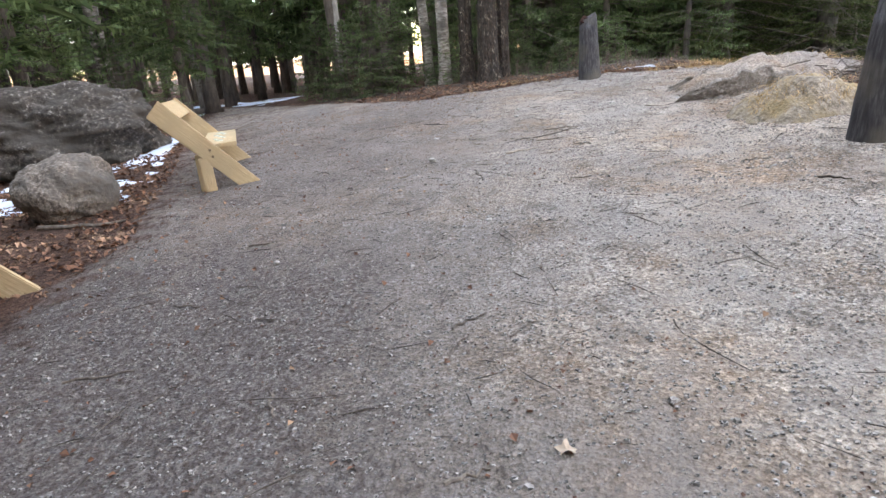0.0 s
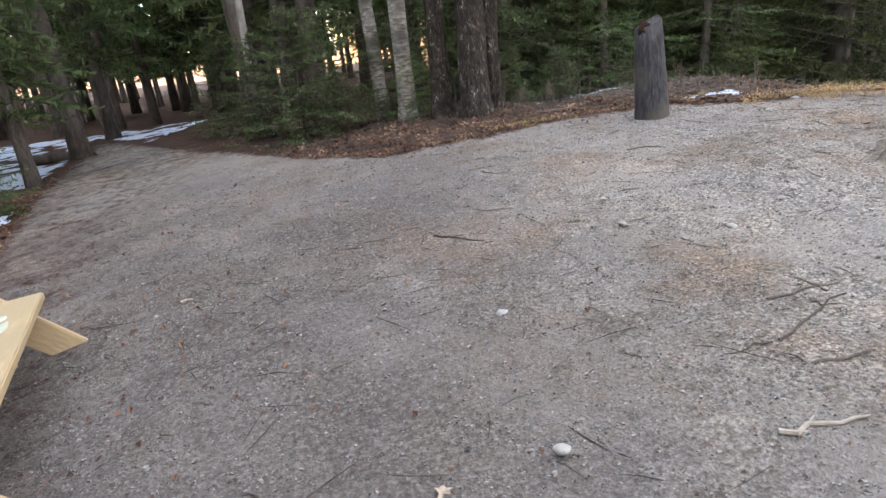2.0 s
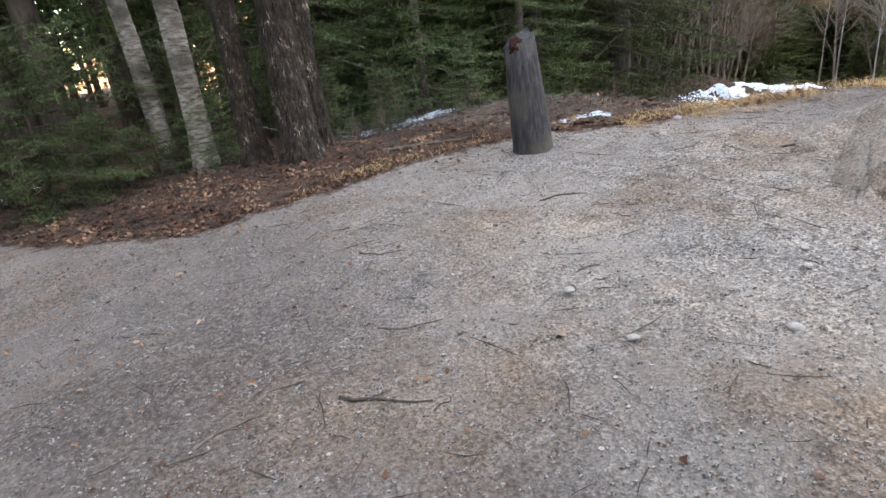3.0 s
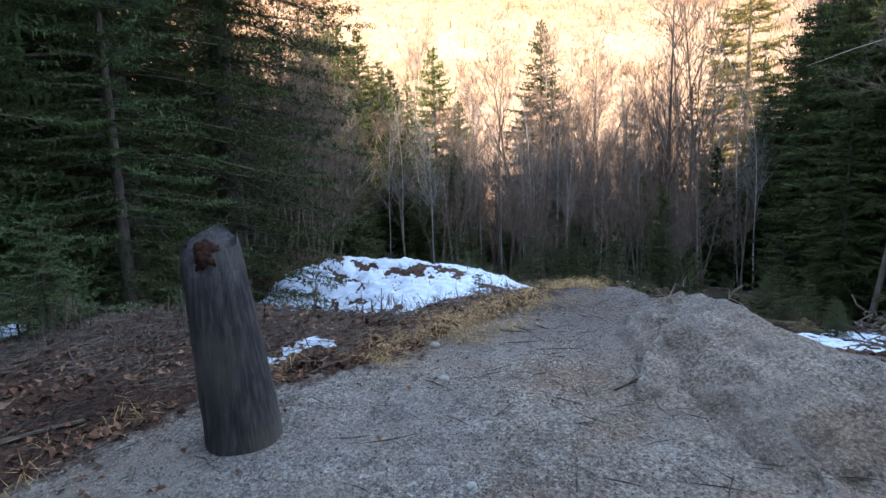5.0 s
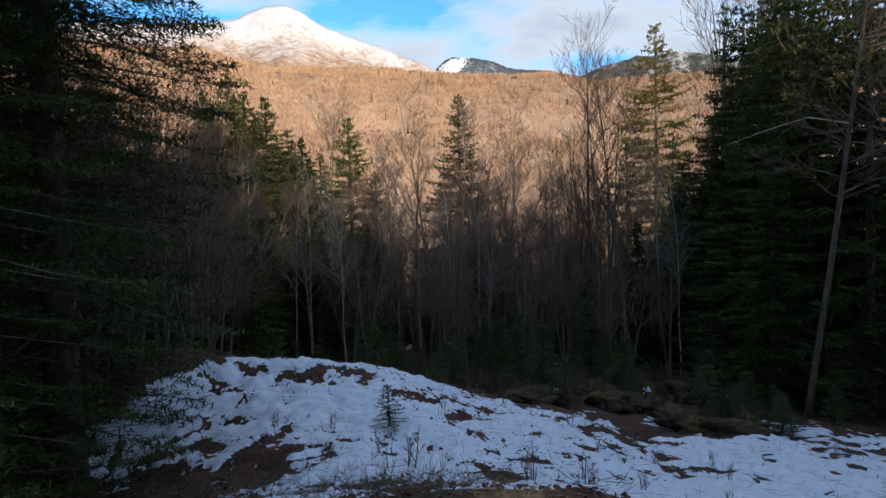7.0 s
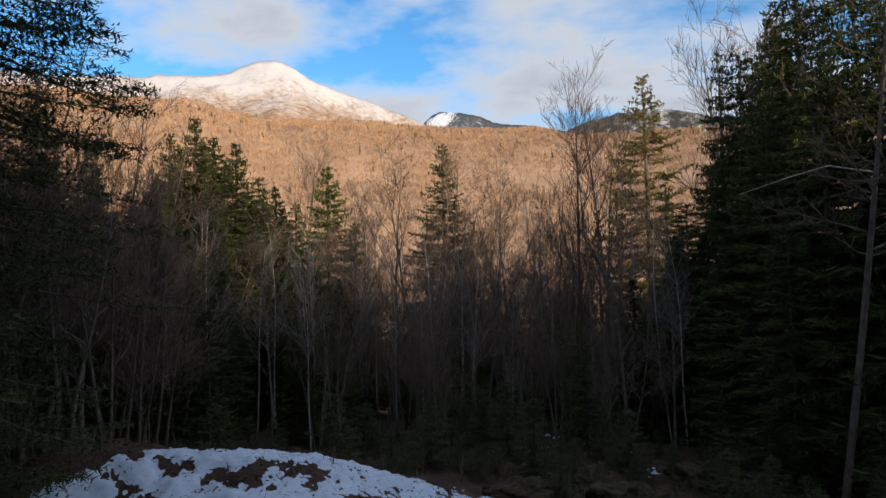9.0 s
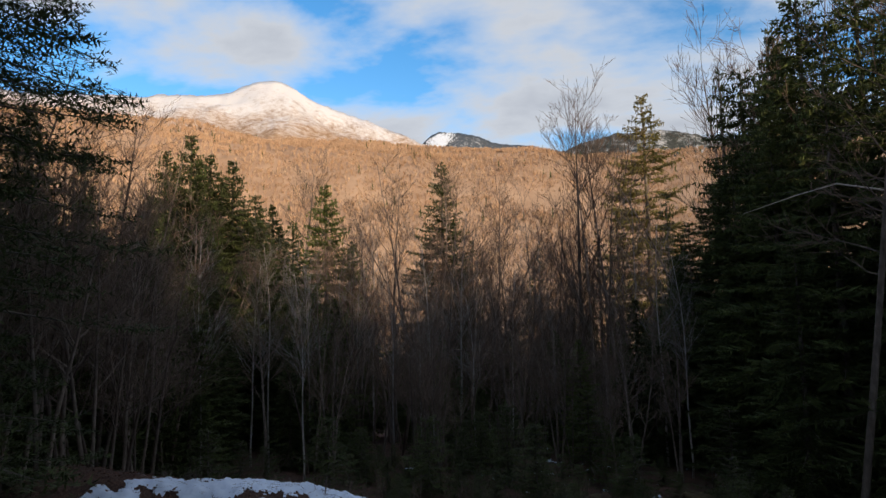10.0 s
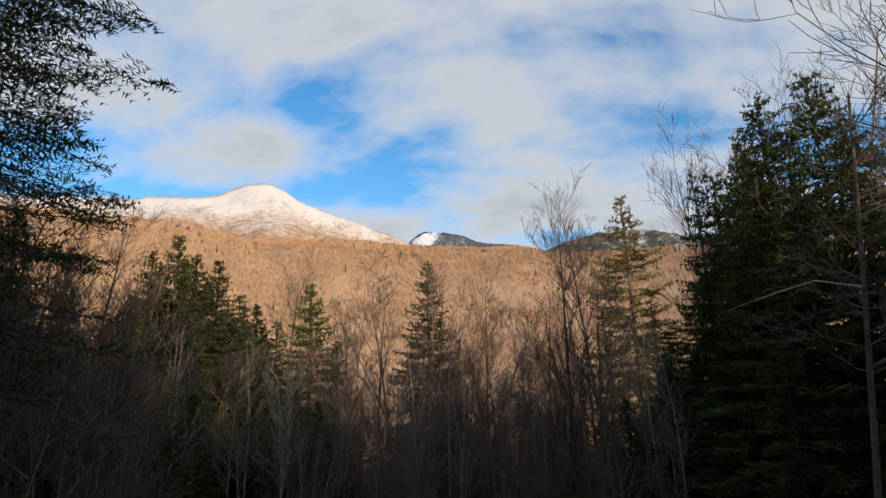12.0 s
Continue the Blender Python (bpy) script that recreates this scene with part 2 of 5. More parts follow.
GRANITE = material("granite", [(0.05, 0.040, 0.033), (0.165, 0.136, 0.112), (0.37, 0.325, 0.28)], 34, 0.9, 1.0, bump_scale=24, stain=(0.12, 0.105, 0.09), stain_scale=3.5, detail=10)
DARK_ROCK = material("lichened_rock", [(0.016, 0.013, 0.011), (0.050, 0.043, 0.037), (0.095, 0.083, 0.072), (0.38, 0.36, 0.32)], 21, 0.95, 1.0, bump_scale=15, stain=(0.06, 0.052, 0.044), stain_scale=3.1, detail=12)
LEDGE = material("ledge_rock", [(0.07, 0.06, 0.052), (0.20, 0.175, 0.155), (0.46, 0.42, 0.385)], 26, 0.95, 1.0, stretch=(1, 1, 1.6), stain=(0.18, 0.16, 0.14), stain_scale=1.4, detail=10)
MOSS_SOIL = material("grassy_soil", [(0.11, 0.09, 0.07), (0.25, 0.21, 0.165), (0.40, 0.345, 0.275)], 26, 1.0, 1.0, stain=(0.28, 0.22, 0.13), stain_scale=3)
# the blue that shade gives to snow is mixed into this colour
SNOW = material("shade_tinted_old_snow", [(0.52, 0.60, 0.74), (0.72, 0.79, 0.90)], 6, 0.6, 0.5, bump_scale=9)
ICE = material("wet_ice", [(0.50, 0.52, 0.40), (0.62, 0.63, 0.52)], 12, 0.25, 0.2)
PALE_STONE = material("pale_stone", [(0.30, 0.285, 0.265), (0.46, 0.44, 0.41)], 30, 0.9, 0.3)
PEBBLE = material("pebble", [(0.13, 0.117, 0.106), (0.31, 0.285, 0.262)], 30, 0.9, 0.2, island=0.8)
LEAF = material("dry_leaf", [(0.065, 0.029, 0.019), (0.155, 0.077, 0.047), (0.36, 0.235, 0.15)], 1.6, 0.85, 0.1, island=0.55)
# a darker leaf tone, for the slope litter and the gravel crumbs
DARK_LEAF = material("dark_leaf", [(0.055, 0.026, 0.018), (0.11, 0.052, 0.034), (0.19, 0.11, 0.07)], 1.6, 0.8, 0.1, island=0.55)
PALE_LEAF = material("pale_leaf", [(0.26, 0.19, 0.135), (0.44, 0.345, 0.265)], 30, 0.85, 0.2, per_object=0.3)
STRAW = material("dry_grass", [(0.30, 0.18, 0.075), (0.54, 0.37, 0.18)], 12, 0.9, 0.0, island=0.35)
TWIG = material("dead_twig", [(0.06, 0.048, 0.04), (0.17, 0.14, 0.115)], 25, 0.9, 0.3, per_object=0.5)
PALE_TWIG = material("peeled_stick", [(0.30, 0.25, 0.20), (0.48, 0.42, 0.35)], 25, 0.85, 0.2)
SPRUCE_BARK = material("spruce_bark", [(0.05, 0.042, 0.036), (0.12, 0.10, 0.085), (0.18, 0.155, 0.13)], 9, 0.95, 0.9, stretch=(1, 1, 0.35), per_object=0.3)
BIRCH_BARK = material("birch_bark", [(0.05, 0.043, 0.036), (0.22, 0.19, 0.16), (0.42, 0.385, 0.345), (0.55, 0.51, 0.46)], 13, 0.85, 0.9, stretch=(0.7, 0.7, 2.6), stain=(0.10, 0.09, 0.075), stain_scale=2.0)
SCALY_BARK = material("scaly_bark", [(0.012, 0.010, 0.009), (0.030, 0.026, 0.023), (0.055, 0.047, 0.040), (0.24, 0.215, 0.185)], 22, 0.95, 1.0, bump_scale=30, stretch=(1.3, 1.3, 0.5), stain=(0.040, 0.036, 0.030), stain_scale=2.4)
BARK_SCALE = material("bark_scale", [(0.014, 0.009, 0.007), (0.036, 0.026, 0.020), (0.075, 0.056, 0.043), (0.34, 0.30, 0.25)], 6.0, 0.9, 0.4, island=0.85)
PALE_BARK = material("pale_grey_bark", [(0.14, 0.127, 0.114), (0.26, 0.24, 0.22), (0.41, 0.385, 0.355)], 6, 0.9, 0.4, stretch=(1, 1, 0.4), per_object=0.3)
GREY_TWIGS = material("grey_twigs", [(0.16, 0.143, 0.13), (0.27, 0.248, 0.227)], 5, 0.9, 0.0, per_object=0.25)
GREY_BARK = material("grey_bark", [(0.065, 0.049, 0.039), (0.14, 0.108, 0.087), (0.25, 0.205, 0.17)], 6, 0.9, 0.4, stretch=(1, 1, 0.4), per_object=0.3)
TWIGS = material("bare_twigs", [(0.115, 0.079, 0.058), (0.20, 0.143, 0.107)], 5, 0.9, 0.0, per_object=0.25)
SPRUCE_GREEN = material("spruce_needles", [(0.040, 0.050, 0.016), (0.084, 0.105, 0.030)], 2.2, 0.75, 0.0, island=0.45, translucent=0.2, per_object=0.25)
HEMLOCK_GREEN = material("hemlock_needles", [(0.078, 0.12, 0.050), (0.165, 0.225, 0.092)], 2.2, 0.75, 0.0, island=0.45, translucent=0.25, per_object=0.2)
# the low sun's yellow is put into these fir and pine needle colours
SUNLIT_YELLOW_GREEN = material("sunlit_fir_needles", [(0.06, 0.085, 0.02), (0.13, 0.15, 0.04)], 2.0, 0.75, 0.0, island=0.4, translucent=0.25)
SUNLIT_GOLD = material("sunlit_pine_needles", [(0.14, 0.13, 0.035), (0.24, 0.19, 0.06)], 2.0, 0.75, 0.0, island=0.4, translucent=0.25)
# sunlight and shade are put into these twig colours: far hill pale, valley dark
SUNLIT_FAR_TWIGS = material("far_woods", [(0.34, 0.22, 0.14), (0.48, 0.32, 0.205), (0.56, 0.40, 0.27)], 0.03, 1.0, 0.0, island=0.22)
SHADED_VALLEY_TWIGS = material("shaded_valley_woods", [(0.095, 0.068, 0.052), (0.15, 0.105, 0.08)], 0.05, 1.0, 0.0, island=0.3)
FAR_GREEN = material("far_conifers", [(0.05, 0.07, 0.025), (0.09, 0.11, 0.035)], 0.1, 1.0, 0.0, island=0.4)


# ---- shapes ----
def mesh_object(name, verts, faces, mat, parent=None, label="", smooth_shade=False):
    me = bpy.data.meshes.new(name)
    me.from_pydata(verts, [], faces)
    if smooth_shade:
        me.polygons.foreach_set("use_smooth", [True] * len(me.polygons))
    me.materials.append(mat)
    me.update()
    ob = new(name, me)
    if parent is not None:
        ob.parent = parent
    if label:
        tagged(ob, label)
    return ob


def soup(name, tris, mat, parent=None, label="", smooth_shade=False):
    """One mesh from an array of triangles (n, 3, 3)."""
    t = np.concatenate(tris) if isinstance(tris, list) else tris
    me = bpy.data.meshes.new(name)
    n = len(t)
    me.vertices.add(3 * n)
    me.vertices.foreach_set("co", np.ascontiguousarray(t, np.float32).ravel())
    me.loops.add(3 * n)
    me.loops.foreach_set("vertex_index", np.arange(3 * n, dtype=np.int32))
    me.polygons.add(n)
    me.polygons.foreach_set("loop_start", np.arange(0, 3 * n, 3, dtype=np.int32))
    me.update(calc_edges=True)
    me.materials.append(mat)
    ob = new(name, me)
    if parent is not None:
        ob.parent = parent
    if label:
        tagged(ob, label)
    return ob


def part(name, bm, mat, parent=None, label="", smooth_shade=False):
    """Links a bmesh as one mesh object."""
    me = bpy.data.meshes.new(name)
    bm.to_mesh(me)
    bm.free()
    if smooth_shade:
        me.polygons.foreach_set("use_smooth", [True] * len(me.polygons))
    me.materials.append(mat)
    ob = new(name, me)
    if parent is not None:
        ob.parent = parent
    if label:
        tagged(ob, label)
    return ob


def tube(points, radii, sides=6):
    """Triangles of a tapered tube along a line, with a closed end."""
    p, r = np.asarray(points, float), np.asarray(radii, float)
    d = np.gradient(p, axis=0)
    d /= np.linalg.norm(d, axis=1)[:, None] + 1e-9
    ref = np.where(np.abs(d[:, 2:3]) > 0.9, [[1.0, 0, 0]], [[0, 0, 1.0]])
    u = np.cross(d, ref)
    u /= np.linalg.norm(u, axis=1)[:, None] + 1e-9
    w = np.cross(d, u)
    a = np.arange(sides) * 2 * np.pi / sides
    ring = p[:, None] + r[:, None, None] * (np.cos(a)[None, :, None] * u[:, None] + np.sin(a)[None, :, None] * w[:, None])
    nxt = np.roll(ring, -1, axis=1)
    t1 = np.stack([ring[:-1], nxt[:-1], nxt[1:]], axis=2).reshape(-1, 3, 3)
    t2 = np.stack([ring[:-1], nxt[1:], ring[1:]], axis=2).reshape(-1, 3, 3)
    return np.concatenate([t1, t2])


def welded_tube(name, points, radii, sides, mat, parent=None, label="", rough=0.0, seed=0, cap=True):
    """A smooth tapered trunk whose skin wanders in and out by rough."""
    p, r = np.asarray(points, float), np.asarray(radii, float)
    d = np.gradient(p, axis=0)
    d /= np.linalg.norm(d, axis=1)[:, None] + 1e-9
    ref = np.where(np.abs(d[:, 2:3]) > 0.9, [[1.0, 0, 0]], [[0, 0, 1.0]])
    u = np.cross(d, ref)
    u /= np.linalg.norm(u, axis=1)[:, None]
    w = np.cross(d, u)
    verts, faces = [], []
    for i in range(len(p)):
        for k in range(sides):
            a = 2 * np.pi * k / sides
            q = Vector((math.cos(a) * 2.2, math.sin(a) * 2.2, i * 0.45 + seed * 7.3))
            rr = r[i] * (1 + rough * noise.noise(q) + rough * 0.6 * noise.noise(q * 3.1))
            verts.append(tuple(p[i] + rr * (math.cos(a) * u[i] + math.sin(a) * w[i])))
    for i in range(len(p) - 1):
        for k in range(sides):
            k2 = (k + 1) % sides
            faces.append((i * sides + k, i * sides + k2, (i + 1) * sides + k2, (i + 1) * sides + k))
    if cap:
        faces.append(tuple(range((len(p) - 1) * sides, len(p) * sides)))
        faces.append(tuple(reversed(range(sides))))
    return mesh_object(name, verts, faces, mat, parent, label, True)


def holder(name, at, label, category, group="", kind=""):
    ob = new(name)
    ob.empty_display_size = 0.2
    ob.location = at
    return tagged(ob, label, category, group, kind)


# ---- the lie of the land ----
def smooth(a, b, x):
    t = np.clip((x - a) / (b - a), 0, 1)
    return t * t * (3 - 2 * t)


def crest(x, y):
    """Metres beyond the edge of the clearing, where the slope falls away."""
    east = x - 5.25 + 0.95 * np.clip(7.5 - y, 0, 1.2)
    north = 0.9 * (y - 9.7 + 0.42 * (x - 2.0)) - 60 * (1 - smooth(0.6, 4.0, x))
    return 0.5 * (east + north + np.sqrt((east - north) ** 2 + 1.0))


def height(x, y):
    """The height of the ground."""
    x, y = np.asarray(x, float), np.asarray(y, float)
    top = 0.207 + 0.081 * np.clip(x, -3, 5.5) + 0.032 * np.clip(y, -6, 11)
    top = top - 0.03 * np.clip(y - 11.0, 0, 30) - 0.06 * np.clip(-x - 3.0, 0, 5)
    top = top - 0.11 * np.clip(y - 10.1, 0, 4) * smooth(0.9, 2.2, x) * smooth(8, 5.5, x)
    s = crest(x, y)
    drop = np.interp(s, [-0.6, 0, 1, 2, 4, 6, 10, 15, 25, 40, 80, 160, 260, 420],
                     [0, 0.06, 0.45, 1.0, 1.9, 2.3, 3.1, 4.0, 5.1, 8, 17, 30, 37, 38])
    z = top - drop
    z = z + 1.12 * np.exp(-(((x - 14.5) / 2.6) ** 2 + ((y - 13.2) / 3.2) ** 2))
    z = z + 1.6 * np.exp(-(((x - 13.3) / 2.3) ** 2 + ((y - 16.7) / 1.9) ** 2))
    # an unseen wooded ridge added behind, which keeps the sun off the clearing
    back = -(0.8 * x + 0.6 * y)
    z = z + 30 * smooth(24, 80, back) + 14 * smooth(80, 220, back)
    # the hill across the valley
    r = np.hypot(x - 5, y - 8)
    rise = np.interp((y - 8) / np.maximum(r, 1), (-0.35, -0.19, 0.0, 0.225, 0.44, 1.0), (236, 246, 265, 303, 307, 300))
    z = z + rise * smooth(250, 1000, r) * smooth(-60, 120, x)
    return z


# ---- ground ----
def stretched(fine_lo, fine_hi, step, lo, hi, grow=1.16):
    """Grid lines: even from fine_lo to fine_hi, then wider and wider out to lo and hi."""
    lines = list(np.arange(fine_lo, fine_hi + step / 2, step))
    d, v = step, lines[-1]
    while v < hi:
        d *= grow
        v += d
        lines.append(v)
    d, v = step, lines[0]
    while v > lo:
        d *= grow
        v -= d
        lines.insert(0, v)
    return np.array(lines)


def wander(x, y, scale, seed=0.0):
    return np.array([noise.fractal(Vector((a * scale, b * scale, seed)), 0.9, 2.1, 5) for a, b in zip(np.ravel(x), np.ravel(y))]).reshape(np.shape(x))


def gravelled(x, y):
    """1 on the gravel and bare earth of the clearing and its path, 0 in the woods."""
    edge = 9.6 - 0.42 * np.clip(x - 1.5, 0, 9) - 0.33 * smooth(2.3, 3.1, x) + 0.9 * np.clip(-0.5 - x, 0, 1) + 1.7 * np.clip(-1.5 - x, 0, 12)
    north = smooth(0.55, -0.55, y - edge)
    west = smooth(-0.5, 0.4, x + 2.5 + 0.33 * np.clip(y - 4, 0, 60)) * (0.5 + 0.5 * smooth(0.0, 2.8, x + 2.5 + 0.2 * np.clip(y - 4, 0, 5)))
    east = smooth(0.35, -0.45, x - 5.25 + 0.95 * np.clip(7.5 - y, 0, 1.2))
    return north * west * east * smooth(32, 24, y)


def relief(x, y):
    """The ground's small unevenness, rougher on the bank beyond the gravel."""
    n = np.exp(-np.hypot(x - 2, y - 7) / 60)
    bank = smooth(0.6, 3.0, crest(x, y))
    return n * ((0.035 + 0.11 * bank) * wander(x, y, 0.9) + (0.012 + 0.035 * bank) * wander(x, y, 4.0, 5.0))


gx = stretched(-5.0, 18.0, 0.12, -3500, 4500)
gy = stretched(-1.0, 17.5, 0.12, -4000, 4200)
GX, GY = np.meshgrid(gx, gy, indexing="ij")
GZ = height(GX, GY)
GZ = GZ + relief(GX, GY)
far_off = np.hypot(GX, GY)
GZ = GZ + smooth(200, 700, far_off) * 26 * wander(GX, GY, 0.004, 3.0)
nx, ny = GX.shape
idx = np.arange(nx * ny).reshape(nx, ny)
quads = np.stack([idx[:-1, :-1], idx[1:, :-1], idx[1:, 1:], idx[:-1, 1:]], axis=-1).reshape(-1, 4)
ground = mesh_object("ground", np.stack([GX, GY, GZ], axis=-1).reshape(-1, 3).tolist(), quads.tolist(), GROUND, smooth_shade=True)
attr = ground.data.attributes.new("gravel", "FLOAT", "POINT")
attr.data.foreach_set("value", gravelled(GX, GY).astype(np.float32).ravel())
# darker brown towards the west, the south-west corner and the east
attr = ground.data.attributes.new("dark_brown", "FLOAT", "POINT")
attr.data.foreach_set("value", (0.9 * smooth(0.9, -1.7, GX - 0.12 * GY) * smooth(13, 8, GY) + 0.75 * smooth(1.0, -0.9, GX) * smooth(3.8, 1.8, GY) + 0.9 * smooth(2.4, 4.6, GX) * smooth(5.5, 7.0, GY)).astype(np.float32).ravel())
attr = ground.data.attributes.new("sunlit_hillside", "FLOAT", "POINT")
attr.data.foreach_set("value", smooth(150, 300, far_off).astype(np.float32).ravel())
tagged(ground, "grey gravel clearing running into brown leaf-strewn forest soil", "ground", kind="structure")


def bed(x, y):
    """The ground's height with its fine relief."""
    x, y = np.asarray(x, float), np.asarray(y, float)
    return height(x, y) + relief(x, y)


# ---- mountains ----
CAMP = (4.8, 7.9, 2.4)


def mountain(name, azimuths, rises, near_r, ridge_r, far_r, mat, label, rough):
    """A range around the valley: its skyline's rise in degrees over headings in degrees, at the distance ridge_r."""
    az = np.linspace(azimuths[0], azimuths[-1], 260)
    el = np.interp(az, azimuths, rises)
    el = np.convolve(np.pad(el, 2, mode="edge"), np.ones(5) / 5, mode="valid")
    rr = np.concatenate([np.linspace(near_r, ridge_r, 46), np.linspace(ridge_r, far_r, 14)[1:]])
    AZ, RR = np.meshgrid(np.radians(az), rr, indexing="ij")
    top = np.tan(np.radians(el))[:, None] * ridge_r
    up = np.where(RR <= ridge_r, np.clip((RR - near_r) / (ridge_r - near_r), 0, 1) ** 1.15, 1 - 0.8 * (RR - ridge_r) / (far_r - ridge_r))
    X, Y = CAMP[0] + RR * np.sin(AZ), CAMP[1] + RR * np.cos(AZ)
    Z = -60 + (top + 60) * up
    Z = Z + rough * wander(X, Y, 0.004, 9.0) * np.clip(up * 1.4, 0, 1) * np.where(RR < ridge_r, 1 - 0.75 * up ** 6, 0.3)
    Z = Z + rough * 0.12 * wander(X, Y, 0.03, 2.0)
    n1, n2 = X.shape
    i = np.arange(n1 * n2).reshape(n1, n2)
    f = np.stack([i[:-1, :-1], i[:-1, 1:], i[1:, 1:], i[1:, :-1]], axis=-1).reshape(-1, 4)
    ob = mesh_object(name, np.stack([X, Y, Z], axis=-1).reshape(-1, 3).tolist(), f.tolist(), mat, smooth_shade=True)
    return tagged(ob, label, "mountain", kind="structure")


mountain("mountain_1", (20, 46, 49.2, 53.3, 56.2, 59.2, 60.7, 62.5, 64.5, 65.5, 68, 72, 74.5, 77, 80, 88), (15.5, 17.5, 18.0, 18.3, 18.7, 19.5, 20.1, 20.45, 20.1, 19.35, 18.4, 17.2, 16.2, 15.3, 13.8, 8.0), 900, 2700, 3600,
         mountain_material("snowy_summit", (0.36, 0.24, 0.155), 560, 1080, (0.62, 0.61, 0.62)), "snow-dusted mountain with a rocky summit above brown woods", 60)
# shade and cloud shadow are put into the base colours of these two
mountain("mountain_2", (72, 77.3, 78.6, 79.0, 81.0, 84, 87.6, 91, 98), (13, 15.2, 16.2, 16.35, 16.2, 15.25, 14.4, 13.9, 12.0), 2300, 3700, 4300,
         mountain_material("shaded_far_slope", (0.085, 0.10, 0.12), 1500, 2600), "distant wooded mountain ridge, coloured grey-blue as in shade", 60)
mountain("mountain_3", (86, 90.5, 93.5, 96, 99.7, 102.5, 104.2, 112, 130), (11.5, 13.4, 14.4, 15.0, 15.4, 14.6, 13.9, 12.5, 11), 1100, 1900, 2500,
         mountain_material("cloud_shaded_slope", (0.060, 0.066, 0.062), 1500, 2600), "wooded hill at the side of the valley, darkened as by cloud shadow", 40)

# the snowy cliff on the far ridge
n = 1500
a = 79.0 + 0.66 * rng.normal(0, 1, n)
low = rng.uniform(0.05, 1.0, n) * 1.5
keep = (a > 77.5) & (a < 80.7) & (low < 1.5 - 0.5 * np.abs(a - 79.0))
a, low = a[keep], low[keep]
top_el = np.interp(a, (77.0, 77.9, 79.0, 80.3, 82), (14.9, 15.7, 16.2, 16.3, 15.9)) - 0.08
cliff_tris = []
for dx, dz in ((-0.03, 0.0), (0.035, 0.02), (0.01, -0.16)):
    aa, ee = np.radians(a + dx * rng.uniform(0.5, 1.6, len(a))), top_el - low + dz
    r = 3560 - 150 * low
    cliff_tris.append(np.stack([CAMP[0] + r * np.sin(aa), CAMP[1] + r * np.cos(aa), CAMP[2] + r * np.tan(np.radians(ee))], -1))
tagged(soup("snowy_cliff", np.stack(cliff_tris, 1), SNOW), "white snow-covered cliff face on the far ridge", "cliff", kind="stuff")


# ---- far woods ----
def far_woods(name, count, r_lo, r_hi, az_lo, az_hi, tall, mat, label, blades=16, conical=False):
    """Many small far trees as tufts of thin upright twigs, or as narrow cones of boughs."""
    r = np.sqrt(rng.uniform(r_lo ** 2, r_hi ** 2, count))
    a = np.radians(rng.uniform(az_lo, az_hi, count))
    x, y = CAMP[0] + r * np.sin(a), CAMP[1] + r * np.cos(a)
    z = height(x, y) + smooth(200, 700, np.hypot(x, y)) * 26 * wander(x, y, 0.004, 3.0) - 0.5
    h = tall * rng.uniform(0.6, 1.15, count)
    base = np.stack([x, y, z], axis=-1)[:, None, None]
    t = rng.uniform(0, 2 * np.pi, (count, blades))
    thick = 0.00055 * r[:, None] + 0.02
    if conical:
        lv = rng.uniform(0.05, 0.95, (count, blades)) * h[:, None]
        reach = 0.24 * (h[:, None] - lv) + 0.1
        tip = np.stack([np.cos(t) * reach, np.sin(t) * reach, lv - 0.25 * reach], -1)
        root1 = np.stack([0 * t, 0 * t, lv + 0.9 + 0 * t], -1)
        root2 = np.stack([-np.sin(t) * reach * 0.5, np.cos(t) * reach * 0.5, lv], -1)
        tris = np.stack([tip, root1, root2], axis=2)
    else:
        out = rng.uniform(0.0, 1.0, (count, blades))
        lean = 0.34 * out * h[:, None]
        start = rng.uniform(0.15, 0.6, (count, blades)) * h[:, None]
        top = h[:, None] * (0.62 + 0.38 * np.sqrt(1 - out ** 2)) * rng.uniform(0.8, 1.0, (count, blades))
        tip = np.stack([np.cos(t) * lean, np.sin(t) * lean, top], -1)
        side = rng.uniform(0, np.pi, (count, blades))
        root = np.stack([0 * t, 0 * t, start], -1)
        off = np.stack([np.cos(side) * thick, np.sin(side) * thick, 0 * side], -1)
        tris = np.stack([tip, root - off, root + off], axis=2)
    tris = tris + base
    return tagged(soup(name, tris.reshape(-1, 3, 3), mat), label, "woods", kind="stuff")


far_woods("far_bare_woods", 34000, 300, 1080, 28, 116, 7.5, SUNLIT_FAR_TWIGS, "bare brown woods covering the sunlit hill", 17)
far_woods("valley_bare_woods", 2600, 75, 300, 25, 118, 12, SHADED_VALLEY_TWIGS, "bare brown trees along the valley floor, darkened as in shade", 24)
far_woods("far_conifers", 130, 420, 1050, 40, 112, 13, FAR_GREEN, "scattered green conifers among bare far woods", 40, True)


